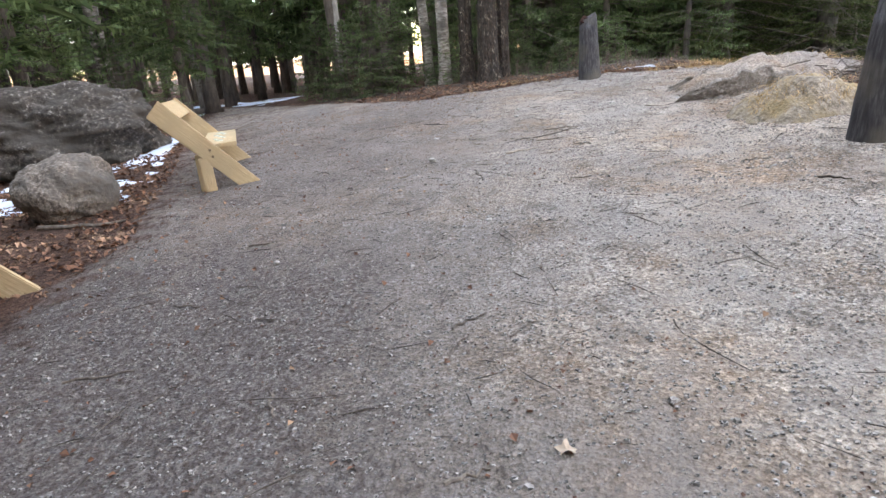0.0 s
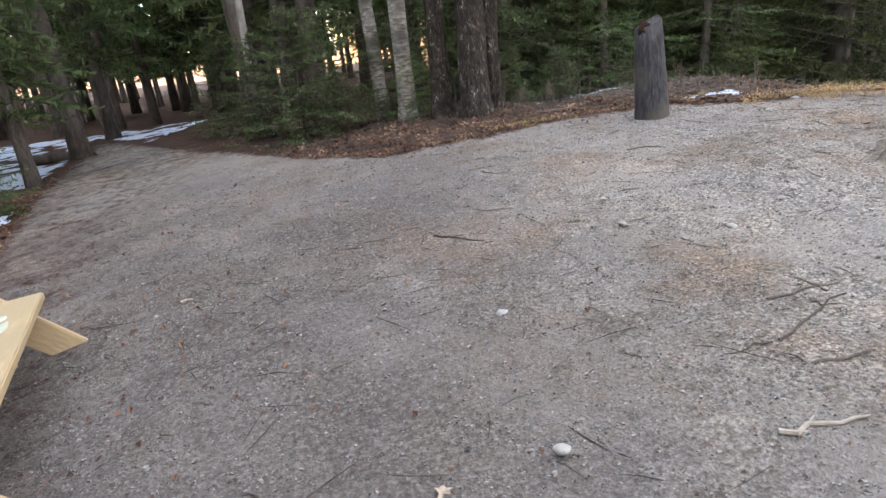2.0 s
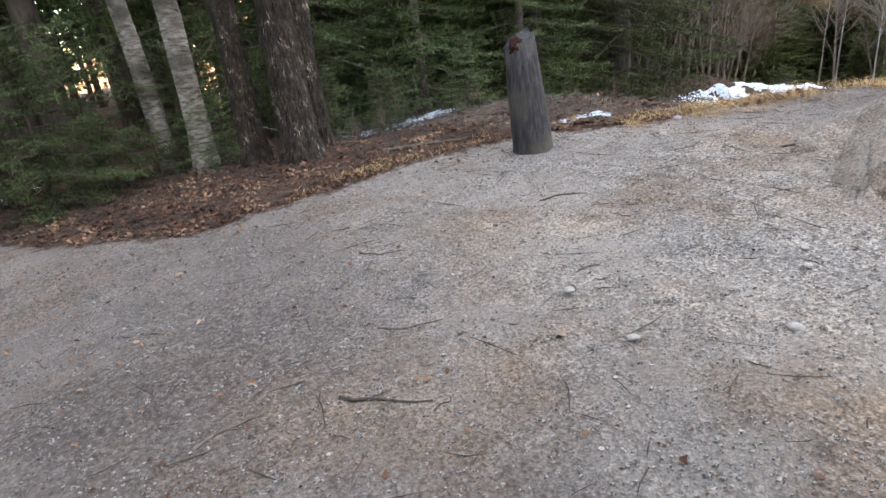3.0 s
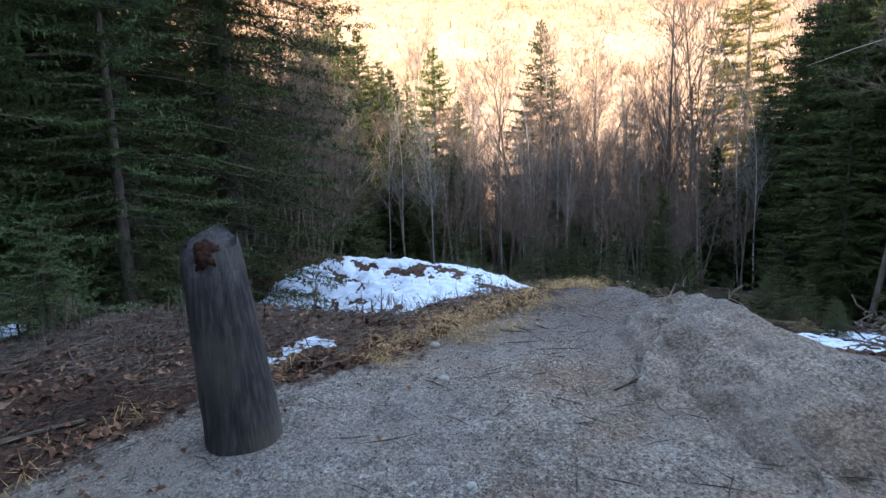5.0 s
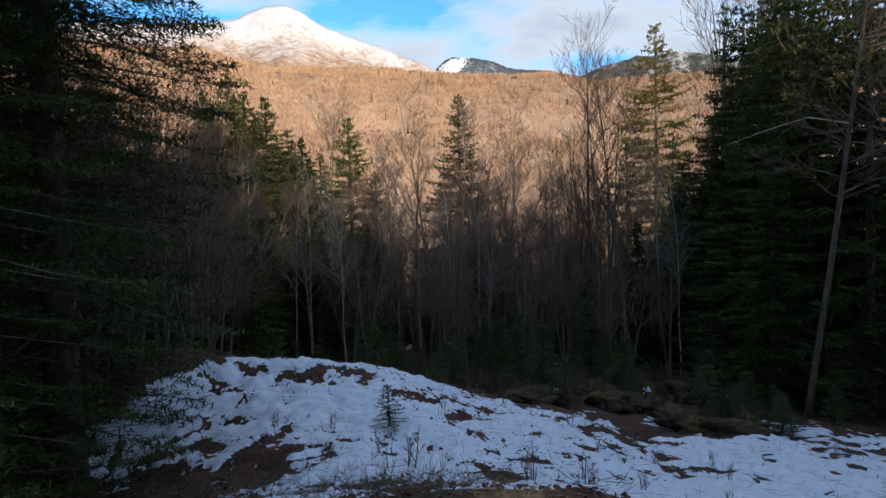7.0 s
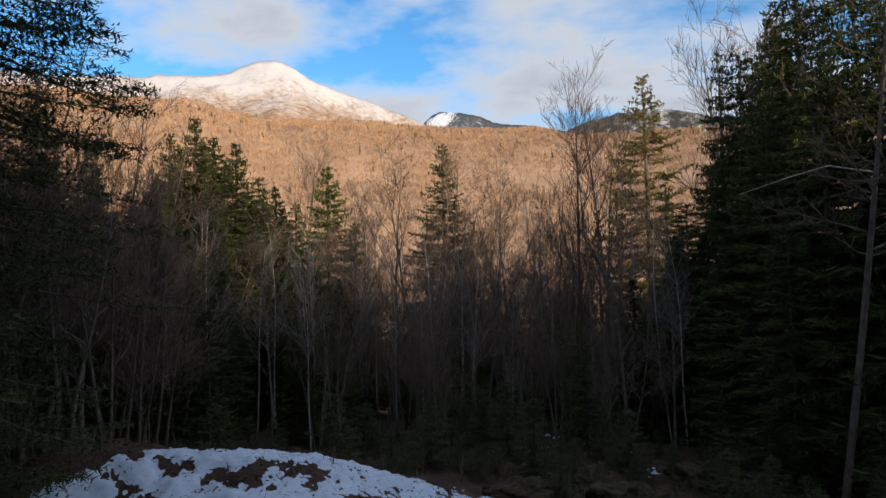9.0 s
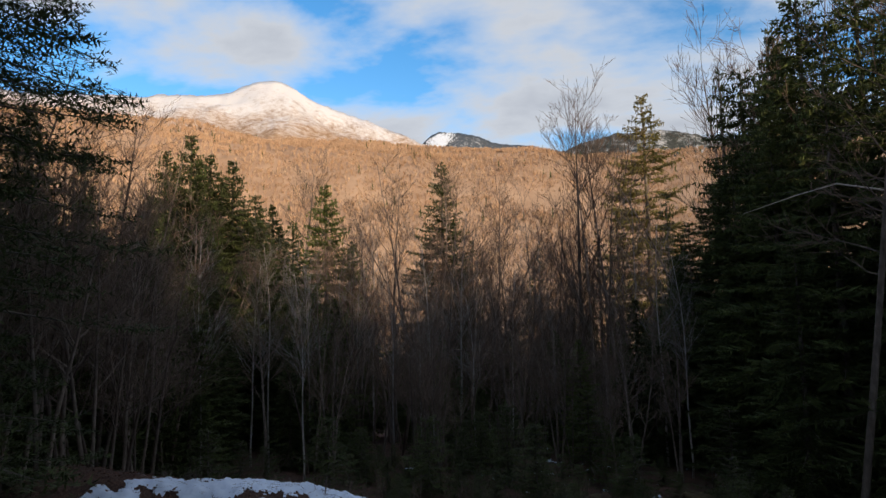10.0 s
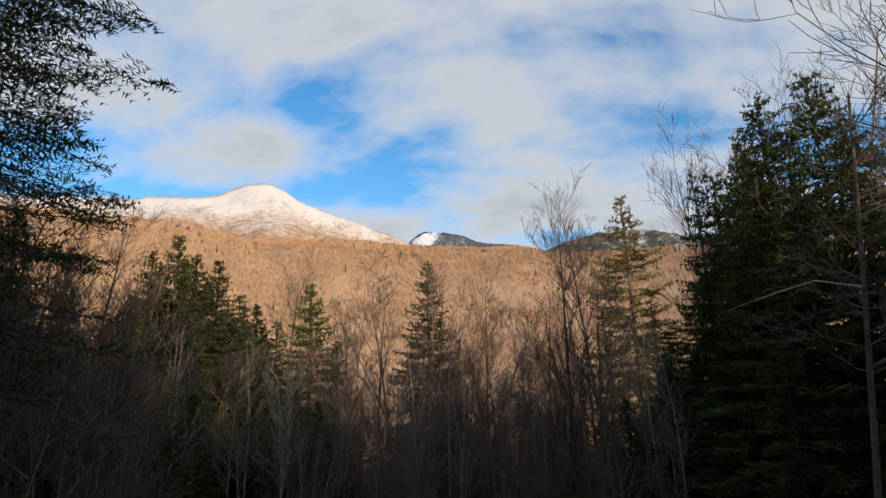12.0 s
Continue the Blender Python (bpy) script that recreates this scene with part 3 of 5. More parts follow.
# ---- trees ----
def conifer(h, reach, start, sag, mat, bark, label, seed, trunk_r=None, fine=1.0, gaps=0.1, whorl=0.36, kind_name="spruce_tree", skirt=0.0, full=0.75, broad_k=1.0, needles=0.0):
    """A conifer: a tapered trunk and whorls of boughs with flat sprays of needles. fine: size of the sprays."""
    g = np.random.default_rng(seed)
    root = holder(kind_name, (0, 0, 0), label, "tree")
    trunk_r = trunk_r or 0.011 * h + 0.03
    zs = np.linspace(-0.4, h, 12)
    line = np.stack([g.normal(0, 0.012, 12).cumsum() * 0.6, g.normal(0, 0.012, 12).cumsum() * 0.6, zs], -1)
    rad = trunk_r * (1 - np.clip(zs, 0, h) / h) ** 0.85 + 0.012
    rad[0] *= 1.35
    welded_tube("trunk", line, rad, 9, bark, root, rough=0.12, seed=seed)
    tris, wood = [], []
    z = start
    while z < h - 0.1:
        u = (z - start) / (h - start)
        n = 5
        a0 = g.uniform(0, 6.28)
        z0 = z
        for k in range(n):
            z = z0 + g.uniform(0, 0.9) * whorl
            u = min(0.985, (z - start) / (h - start))
            if g.random() < gaps:
                continue
            length = reach * (1 - u) ** full * (0.45 + 0.55 * min(1, u * 6 + 0.35)) * g.uniform(0.6, 1.15) * (1 - skirt * max(0.0, 1 - u / 0.4)) + 0.12
            a = a0 + 6.28 * k / n + g.normal(0, 0.25)
            out = np.array([math.cos(a), math.sin(a), 0])
            side = np.array([-math.sin(a), math.cos(a), 0])
            steps = max(3, int(length / (0.19 * fine)) + 1)
            s = np.linspace(0, 1, steps)
            rise = (0.42 * u - 0.10) * length
            cx = np.interp(z, line[:, 2], line[:, 0])
            cy = np.interp(z, line[:, 2], line[:, 1])
            bz = z + rise * s - sag * length * s ** 1.6 + 0.12 * length * s ** 4
            pts = np.array([cx, cy, 0]) + out * (s * length)[:, None] + side * (g.normal(0, 0.05) * length * s ** 2)[:, None]
            pts[:, 2] = bz
            wood.append(tube(pts[:: max(1, steps // 4)], np.linspace(0.012 + 0.006 * length, 0.004, len(pts[:: max(1, steps // 4)])), 3))
            w = 0.42 * length * np.clip(1.05 - s, 0.1, 1) ** 0.8 * np.clip(s * 4 + 0.15, 0, 1)
            for sgn in (-1, 1):
                m = g.random(steps) > 0.08
                q = pts[m]
                ww = (w[m] * g.uniform(0.55, 1.15, m.sum()))[:, None] + 0.10 * fine
                fwd = out[None] * 0.75 + side[None] * sgn * g.uniform(0.5, 1.0, (m.sum(), 1))
                tip = q + fwd * ww
                tip[:, 2] -= ww[:, 0] * g.uniform(-0.30, 0.50, m.sum())
                mid = q + fwd * ww * 0.45
                broad = (out * 0.075 * fine * broad_k)[None] * g.uniform(0.7, 1.6, (m.sum(), 1)) + np.array([0, 0, 0.02 * fine])
                if needles:
                    # a twig set with short needle tufts on both sides
                    tris.append(np.stack([q, q + np.array([0, 0, 0.006]), tip], 1))
                    for j in range(7):
                        at = q + (tip - q) * ((j + g.uniform(0.2, 0.9)) / 7)
                        for w2 in (-1, 1):
                            aim = fwd * 0.55 + (out[None] * 0.75 - side[None] * sgn * 0.55) * w2
                            aim = aim / (np.linalg.norm(aim, axis=1)[:, None] + 1e-6) * needles * g.uniform(0.6, 1.3, (len(at), 1))
                            aim[:, 2] += g.normal(0, 0.35, len(at)) * needles
                            wide = fwd * needles * 0.16
                            tris.append(np.stack([at - wide, at + wide, at + aim], 1))
                else:
                    tris.append(np.stack([q, mid + broad, tip], 1))
                    tris.append(np.stack([q, tip, mid - broad], 1))
                small = 0.4 if needles else 0.75
                # short sprays that hang from and stand on the bough
                low = q + fwd * ww * g.uniform(0.2, 0.9, (m.sum(), 1))
                hang = low + np.stack([g.normal(0, 0.07, m.sum()), g.normal(0, 0.07, m.sum()), -g.uniform(0.06, 0.42, m.sum())], -1) * fine * small
                tris.append(np.stack([low - out * 0.06 * fine * small, low + out * 0.06 * fine * small, hang], 1))
                up = q + fwd * ww * g.uniform(0.1, 0.7, (m.sum(), 1))
                peak = up + np.stack([out[0] * 0.10 + g.normal(0, 0.04, m.sum()), out[1] * 0.10 + g.normal(0, 0.04, m.sum()), g.uniform(0.06, 0.30, m.sum())], -1) * fine * small
                tris.append(np.stack([up - side * 0.05 * fine * small, up + side * 0.05 * fine * small, peak], 1))
        z = z0 + whorl * g.uniform(0.75, 1.2) * (0.65 + 0.45 * (1 - u))
    soup("crown", tris, mat, root)
    tagged(soup("branchwork", wood, bark, root), kind="stuff")
    return root


def dead_lower(root, h_lo, h_hi, reach, seed, mat, n=40):
    """Bare dead boughs on the lower trunk."""
    g = np.random.default_rng(seed)
    tr = []
    for k in range(n):
        z, a, le = g.uniform(h_lo, h_hi), g.uniform(0, 6.28), reach * g.uniform(0.3, 1)
        s = np.linspace(0, 1, 4)
        p = np.stack([np.cos(a) * s * le, np.sin(a) * s * le, z - 0.25 * le * s ** 1.5 + g.normal(0, 0.03, 4)], -1)
        tr.append(tube(p, np.linspace(0.010, 0.003, 4), 3))
        for j in range(3):
            q = p[1 + j % 3]
            b = a + g.normal(0, 0.8)
            tr.append(tube([q, q + np.array([math.cos(b), math.sin(b), g.normal(-0.1, 0.2)]) * 0.35 * le], [0.005, 0.002], 3))
    tagged(soup("deadwood", tr, mat, root), kind="stuff")


def grow(g, p, d, length, r, level, out, wood, spread, up, min_level=0):
    """One limb and what grows from it, of a leafless tree."""
    n = 5 if level > 1 else 4
    pts, rad = [p], [r]
    q, dd = p.copy(), d.copy()
    for i in range(n):
        dd = dd + g.normal(0, 0.10, 3) + np.array([0, 0, up * 0.12])
        dd /= np.linalg.norm(dd)
        q = q + dd * length / n
        pts.append(q.copy())
        rad.append(r * (1 - 0.8 * (i + 1) / n) + 0.0035)
    (wood if level > 1 else out).append(tube(pts, rad, 5 if level > 2 else 3))
    if level == min_level:
        return
    kids = {4: 9, 3: 7, 2: 6, 1: 5}[level]
    for k in range(kids):
        t = g.uniform(0.25 if level > 3 else 0.15, 1.0)
        i = min(n - 1, int(t * n))
        base = pts[i] + (pts[i + 1] - pts[i]) * (t * n - i)
        v = g.normal(0, 1, 3)
        v -= v @ dd * dd
        v /= np.linalg.norm(v) + 1e-6
        nd = dd * g.uniform(0.55, 1.0) + v * spread * g.uniform(0.5, 1.0)
        nd /= np.linalg.norm(nd)
        grow(g, base, nd, length * g.uniform(0.38, 0.62) * (1.15 - 0.45 * t), max(0.004, rad[i] * 0.45), level - 1, out, wood, spread, up, min_level)


def bare_tree(h, r, label, seed, bark, levels=4, spread=0.75, clear=0.35, stems=1, twig_mat=None, kind_name="bare_tree"):
    """A leafless broadleaf: one or more stems, limbs, and a crown of twigs."""
    g = np.random.default_rng(seed)
    root = holder(kind_name, (0, 0, 0), label, "shrub" if kind_name == "shrub" else "tree")
    out, limbs = [], []
    for s in range(stems):
        a = g.uniform(0, 6.28)
        d = np.array([math.cos(a) * 0.10 * (stems > 1), math.sin(a) * 0.10 * (stems > 1), 1.0])
        d /= np.linalg.norm(d)
        hh = h * (1 if s == 0 else g.uniform(0.7, 0.95))
        m = 9
        pts = [np.array([math.cos(a) * 0.2 * (stems > 1), math.sin(a) * 0.2 * (stems > 1), -0.4])]
        dd = d.copy()
        for i in range(m):
            dd = dd + g.normal(0, 0.035, 3)
            dd /= np.linalg.norm(dd)
            pts.append(pts[-1] + dd * hh / m)
        rad = [r * (1 - 0.93 * i / m) + 0.006 for i in range(m + 1)]
        welded_tube("trunk", pts, rad, 8, bark, root, rough=0.08, seed=seed + s)
        for k in range(int((hh * 1.5 + 6) / stems ** 0.6)):
            t = clear + (1 - clear) * g.uniform(0, 1) ** 0.9
            t = min(t, 0.985)
            i = int(t * m)
            base = pts[i] + (pts[i + 1] - pts[i]) * (t * m - i)
            b = g.uniform(0, 6.28)
            nd = np.array([math.cos(b) * spread, math.sin(b) * spread, g.uniform(0.45, 1.1)])
            nd /= np.linalg.norm(nd)
            grow(g, base, nd, hh * g.uniform(0.16, 0.30) * (1.25 - 0.7 * t), rad[i] * 0.42, levels - 2, out, limbs, spread, 1.0)
    if limbs:
        tagged(soup("limbwork", limbs, bark, root), kind="stuff")
    soup("crown", out, twig_mat or TWIGS, root)
    return root


def plant(root, x, y, turn=0.0, size=1.0, sink=0.05, label="", group=""):
    """Another tree like root, standing on the ground."""
    ob = copy_thing(root, pose(x, y, float(height(x, y)) - sink, 0, 0, turn) @ Matrix.Scale(size / root.scale[0], 4))
    return tagged(ob, label, "", group)


def settle(root, x, y, turn=0.0, size=1.0, sink=0.05):
    """The first tree of its kind itself, put on the ground."""
    root.matrix_basis = pose(x, y, float(height(x, y)) - sink, 0, 0, turn) @ Matrix.Scale(size, 4)
    return root


def from_camp(az, dist):
    """A place that many metres from the overlook, in a compass direction from +y."""
    return CAMP[0] + dist * math.sin(radians(az)), CAMP[1] + dist * math.cos(radians(az))


def toward(az, el, dist):
    """Place and height of tree, from the overlook: heading, the rise of its top in degrees, metres away."""
    x, y = from_camp(az, dist)
    return x, y, CAMP[2] + dist * math.tan(radians(el)) - float(height(x, y))


# the big dark spruce whose boughs hang over the edge of the clearing
big = conifer(15.0, 3.3, 0.8, 0.30, SPRUCE_GREEN, SPRUCE_BARK, "tall dark spruce with drooping boughs at the clearing's edge", 11, 0.20, 0.62, 0.04, 0.24, needles=0.085)
dead_lower(big, 0.6, 4.0, 1.8, 12, TWIG)
settle(big, 6.7, 14.7, 20)
tall = conifer(22.0, 3.9, 1.0, 0.28, SPRUCE_GREEN, SPRUCE_BARK, "very tall dark spruce with long boughs over the bank", 13, 0.24, 0.66, 0.05, 0.24, skirt=0.35, needles=0.09)
dead_lower(tall, 0.6, 5.0, 1.6, 14, TWIG)
settle(tall, 9.3, 15.0, 140)

# spruces across the slope
s1 = conifer(20, 5.0, 2.0, 0.20, SPRUCE_GREEN, SPRUCE_BARK, "tall dark green spruce on the slope below", 21, fine=1.1, full=0.85)
s2 = conifer(20, 4.9, 3.0, 0.16, SPRUCE_GREEN, SPRUCE_BARK, "narrow dark green spruce on the slope below", 22, gaps=0.2, full=0.85)
s3 = conifer(20, 4.2, 1.0, 0.26, SPRUCE_GREEN, SPRUCE_BARK, "broad green hemlock with drooping boughs", 23, fine=1.0, gaps=0.2, whorl=0.42, full=0.55, kind_name="hemlock_tree")
s7 = conifer(20, 4.6, 0.6, 0.26, SPRUCE_GREEN, SPRUCE_BARK, "dark green conifer low in the thicket", 27, fine=2.0, gaps=0.05, whorl=0.55, kind_name="hemlock_tree")
s4 = conifer(20, 2.0, 6.0, 0.10, SPRUCE_GREEN, SPRUCE_BARK, "thin spruce with sparse open boughs", 24, gaps=0.45, whorl=0.5)
s5 = conifer(14, 3.6, 1.0, 0.18, SUNLIT_YELLOW_GREEN, SPRUCE_BARK, "young fir coloured yellow-green as if catching the low sun", 25, gaps=0.08, kind_name="fir_tree")
s6 = conifer(20, 4.4, 6.0, 0.10, SUNLIT_GOLD, GREY_BARK, "tall pine with needles coloured sunlit gold", 26, gaps=0.25, whorl=0.5, kind_name="pine_tree")
dead_lower(s1, 0.5, 5.0, 1.4, 31, TWIG)
dead_lower(s2, 0.5, 6.0, 1.3, 32, TWIG)
dead_lower(s4, 1.0, 8.0, 1.5, 33, TWIG, 60)
dead_lower(s6, 2.0, 9.0, 1.6, 34, TWIG, 60)

used = {}


def stand(root, az, el, dist, turn, base_h):
    x, y, h = toward(az, el, dist)
    k = h / base_h
    if root.name in used:
        return plant(root, x, y, turn, k)
    used[root.name] = 1
    return settle(root, x, y, turn, k)


for root, az, el, dist, turn, base_h in (
        (s1, 55.4, 15.0, 30, 0, 20), (s2, 53.3, 13.6, 32, 80, 20), (s1, 57.0, 13.4, 31, 130, 20), (s1, 59.0, 13.0, 30, 200, 20), (s3, 61.0, 9.8, 29, 40, 20),
        (s1, 62.6, 9.0, 33, 250, 20), (s2, 64.5, 7.6, 35, 10, 20), (s5, 67.6, 10.7, 38, 140, 14), (s5, 70.2, 5.2, 36, 30, 14),
        (s2, 79.1, 13.2, 40, 20, 20), (s2, 81.0, 4.0, 42, 75, 20), (s4, 82.0, 5.5, 38, 190, 20), (s1, 84.0, -1.0, 36, 60, 20), (s3, 87.6, 1.5, 44, 0, 20), (s4, 88.5, 4.5, 50, 45, 20),
        (s6, 98.8, 17.8, 40, 0, 20), (s4, 94.2, 6.0, 36, 100, 20), (s4, 96.0, 8.0, 40, 160, 20), (s4, 100.5, 9.0, 34, 280, 20),
        (s3, 104.6, 9.0, 25, 70, 20), (s3, 107.3, 18.5, 24, 120, 20), (s4, 105.6, 19.0, 25, 30, 20), (s1, 110.0, 21.0, 23, 160, 20), (s3, 112.0, 24.0, 21, 220, 20), (s3, 116.0, 25.0, 20, 20, 20), (s3, 102.3, 6.0, 26, 190, 20),
        (s3, 106.2, 12.0, 22, 10, 20), (s3, 109.3, 15.0, 20, 50, 20), (s3, 113.5, 18.0, 18.5, 90, 20), (s3, 110.5, 20.0, 26, 270, 20), (s3, 118.0, 20.0, 18, 330, 20), (s3, 101.6, 5.0, 27, 330, 20),
        (s3, 106.0, 4.0, 21, 300, 20), (s3, 110.5, 5.0, 17.5, 240, 20), (s1, 101.0, 0.5, 25, 330, 20), (s3, 98.6, -3.0, 24, 20, 20), (s5, 92.0, -4.5, 23, 100, 14),
        (s1, 47.0, 12.0, 26, 10, 20), (s3, 50.0, 8.0, 24, 100, 20), (s1, 43.0, 16.0, 22, 180, 20), (s2, 37.0, 20.0, 20, 90, 20), (s1, 31.0, 24.0, 19, 270, 20),
        (s3, 57.5, 3.0, 25, 20, 20), (s2, 66.5, 0.5, 30, 160, 20), (s3, 71.0, 1.0, 37, 220, 20), (s1, 74.0, -2.5, 36, 310, 20), (s2, 122, 22, 22, 20, 20)):
    stand(root, az, el, dist, turn, base_h)

# leafless trees on the slope
b1 = bare_tree(15, 0.11, "leafless grey tree with a fine twiggy crown", 41, GREY_BARK)
b2 = bare_tree(15, 0.09, "slender leafless birch with several stems", 42, GREY_BARK, stems=3, clear=0.25)
b3 = bare_tree(15, 0.07, "thin leafless sapling with a pale stem", 43, PALE_BARK, levels=3, clear=0.45, twig_mat=GREY_TWIGS)
b4 = bare_tree(15, 0.10, "leafless tree with a wide twiggy crown", 44, GREY_BARK, spread=1.0, stems=2, clear=0.3)
g = np.random.default_rng(77)
for i in range(85):
    az, dist = g.uniform(36, 122), g.uniform(22, 48)
    root = s5 if i % 14 == 0 else s7 if i % 3 else s2
    if 58 < az < 77 and i % 2:
        continue
    stand(root, az, g.uniform(-8, 0.5) + (2.5 if abs(az - 79) > 18 else 0), dist, g.uniform(0, 360), 14 if root is s5 else 20)
for root, az, el, dist, turn, base_h in (
        (b4, 76.2, 15.2, 28, 0, 15), (b2, 78.0, 12.5, 26, 60, 15), (b4, 74.0, 12.0, 30, 150, 15), (b2, 82.5, 12.0, 29, 200, 15), (b1, 84.5, 11.0, 33, 20, 15), (b3, 80.5, 9.0, 24, 90, 15),
        (b1, 92.6, 17.5, 29, 0, 15), (b2, 93.8, 16.0, 27, 130, 15), (b1, 95.5, 16.5, 29, 240, 15), (b3, 97.0, 10.0, 26, 20, 15), (b2, 90.0, 10.0, 31, 310, 15), (b3, 87.3, 9.5, 38, 0, 15),
        (b1, 64.9, 12.5, 46, 80, 15), (b2, 63.5, 11.5, 48, 30, 15), (b3, 72.0, 8.0, 31, 15, 15), (b3, 60.7, 4.0, 23, 110, 15), (b3, 62.2, 6.0, 22, 10, 15), (b3, 56.5, 6.0, 21, 230, 15),
        (b3, 68.5, 3.0, 27, 60, 15), (b3, 70.5, 5.0, 25, 140, 15), (b3, 66.0, 4.0, 24, 190, 15), (b2, 47.5, 16.5, 17, 20, 15), (b4, 44.0, 21.0, 15, 100, 15), (b1, 50.5, 12.0, 19, 190, 15),
        (b2, 53.5, 8.0, 20, 270, 15), (b4, 41.0, 17.0, 13, 10, 15), (b1, 46.0, 14.0, 14, 70, 15), (b4, 49.0, 9.0, 15, 200, 15), (b1, 43.5, 12.0, 17, 300, 15), (b2, 51.5, 6.0, 16, 120, 15), (s7, 44.0, 7.0, 21, 0, 20), (s7, 48.5, 3.0, 20, 50, 20), (s7, 52.5, 1.0, 22, 90, 20), (s7, 40.0, 10.0, 18, 130, 20), (b1, 111.0, 24.0, 27, 60, 15), (b4, 114.0, 27.0, 24, 160, 15), (b4, 131.0, 40.0, 13, 75, 15), (b1, 107.0, 21.0, 30, 250, 15), (b2, 104.5, 20.0, 31, 20, 15),
        (b3, 99.5, 7.0, 24, 170, 15), (b3, 101.5, 4.0, 22, 290, 15), (b3, 85.5, 3.0, 26, 70, 15), (b3, 88.8, 6.0, 28, 200, 15), (b2, 86.3, 7.5, 36, 250, 15)):
    stand(root, az, el, dist, turn, base_h)

for i in range(9):
    stand(s7, g.uniform(26, 56), g.uniform(0, 7), g.uniform(24, 48), g.uniform(0, 360), 20)
for i in range(44):
    az = g.uniform(58, 100)
    stand(s7 if i % 3 or az > 73 else s1, az, g.uniform(-6, -1.5) if az > 73 else g.uniform(-5, 1.0), g.uniform(27, 52), g.uniform(0, 360), 20)
for i in range(26):
    stand((b4, b2, b1)[i % 3], g.uniform(68, 101), g.uniform(-6, 0.5), g.uniform(17, 28), g.uniform(0, 360), 15)
for az, el, dist, turn in ((54, 12.2, 30, 15), (56.2, 12.8, 32, 95), (58, 11.5, 31, 170), (61.5, 8.2, 31, 260), (63.2, 7.0, 33, 330), (52, 9.5, 28, 60)):
    stand(s1, az, el, dist, turn, 20)
for az, el, dist, turn in ((56.5, 8, 27, 45), (60, 9, 29, 200), (53, 6, 26, 290)):
    stand(s3, az, el, dist, turn, 20)
for i in range(16):
    stand(b4 if i % 2 else b2, g.uniform(73, 99), g.uniform(1, 8), g.uniform(24, 40), g.uniform(0, 360), 15)
for i in range(46):
    az, dist = g.uniform(38, 104), g.uniform(19, 42)
    stand((b3, b1, b4, b2)[i % 4], az, g.uniform(-2, 7) + (3 if i % 4 == 2 else 0), dist, g.uniform(0, 360), 15)
for i in range(14):
    stand(b3 if i % 2 else b2, g.uniform(56, 78), g.uniform(1, 8.5), g.uniform(17, 34), g.uniform(0, 360), 15)
# dark thicket below the overhanging spruces
for az, el, dist, turn in ((37, 9, 17, 0), (41, 8, 16, 70), (45, 7, 18, 140), (48.5, 6, 19, 200), (52, 4.5, 20, 260), (34, 11, 15, 310), (55.5, 2.5, 21, 20), (47, 9, 22, 100), (43, 11, 20, 30), (50.5, 7, 24, 170)):
    stand(s7, az, el, dist, turn, 20)
for az, el, dist, turn in ((42.5, 19, 13.5, 40), (46.5, 15, 14.5, 160), (39, 22, 12.5, 250), (50, 9, 15, 330), (44.5, 17, 12, 20), (48, 13, 13, 100), (52, 8, 16, 210), (49.5, 15, 20, 280), (52.5, 13, 22, 15), (41, 20, 14.5, 130), (37.5, 20, 11.5, 70)):
    stand(b4, az, el, dist, turn, 15)
for x, y, turn, k in ((8.2, 18.4, 80, 1.0), (11.6, 18.6, 200, 0.85), (6.2, 17.2, 300, 0.9)):
    plant(big, x, y, turn, k)
edge_tree = conifer(9.5, 2.1, 0.7, 0.26, HEMLOCK_GREEN, SPRUCE_BARK, "green hemlock with low boughs over melting snow", 28, 0.11, 0.7, 0.16, 0.30, kind_name="hemlock_tree", needles=0.07)
dead_lower(edge_tree, 0.3, 2.2, 1.1, 29, TWIG, 50)
settle(edge_tree, 1.9, 13.7, 40, 0.85)
for x, y, turn, k in ((2.7, 15.2, 120, 1.1), (4.5, 14.9, 250, 1.1), (3.6, 13.6, 200, 0.8), (5.2, 13.1, 330, 0.75), (0.9, 14.3, 80, 1.0)):
    plant(edge_tree, x, y, turn, k)

# ---- woods north of the clearing ----
thin = [conifer(15, 1.9, 4.5, 0.25, HEMLOCK_GREEN, SPRUCE_BARK, "slim dark-trunked hemlock in the woods", 51, gaps=0.25, kind_name="hemlock_tree"),
        conifer(13, 2.2, 2.0, 0.30, HEMLOCK_GREEN, SPRUCE_BARK, "bushy dark green hemlock in the woods", 52, gaps=0.12, kind_name="hemlock_tree"),
        conifer(16, 1.6, 7.0, 0.2, SPRUCE_GREEN, SPRUCE_BARK, "straight bare-trunked spruce in the woods", 53, gaps=0.3)]
dead_lower(thin[0], 0.8, 5.5, 1.4, 54, TWIG, 50)
dead_lower(thin[2], 0.8, 8.0, 1.2, 55, TWIG, 60)
spots = []
g = np.random.default_rng(5)
tries = 0
while len(spots) < 125 and tries < 9000:
    tries += 1
    x, y = g.uniform(-26, 9), g.uniform(11.5, 48)
    if y < 12.8 + 0.10 * max(0, -x) and x > -4:
        continue
    if abs(x + 4.6 + 0.12 * (y - 10)) < 1.4 and y < 30:
        continue
    if x > 1.5 and y < 15 or x > 5 and y < 19:
        continue
    if x < -6 and y < 9 or (x < -3 and y < 13 and x > -9):
        continue
    if min([9] + [math.hypot(x - a, y - b) for a, b in spots]) < 1.25:
        continue
    spots.append((x, y))
first = {}
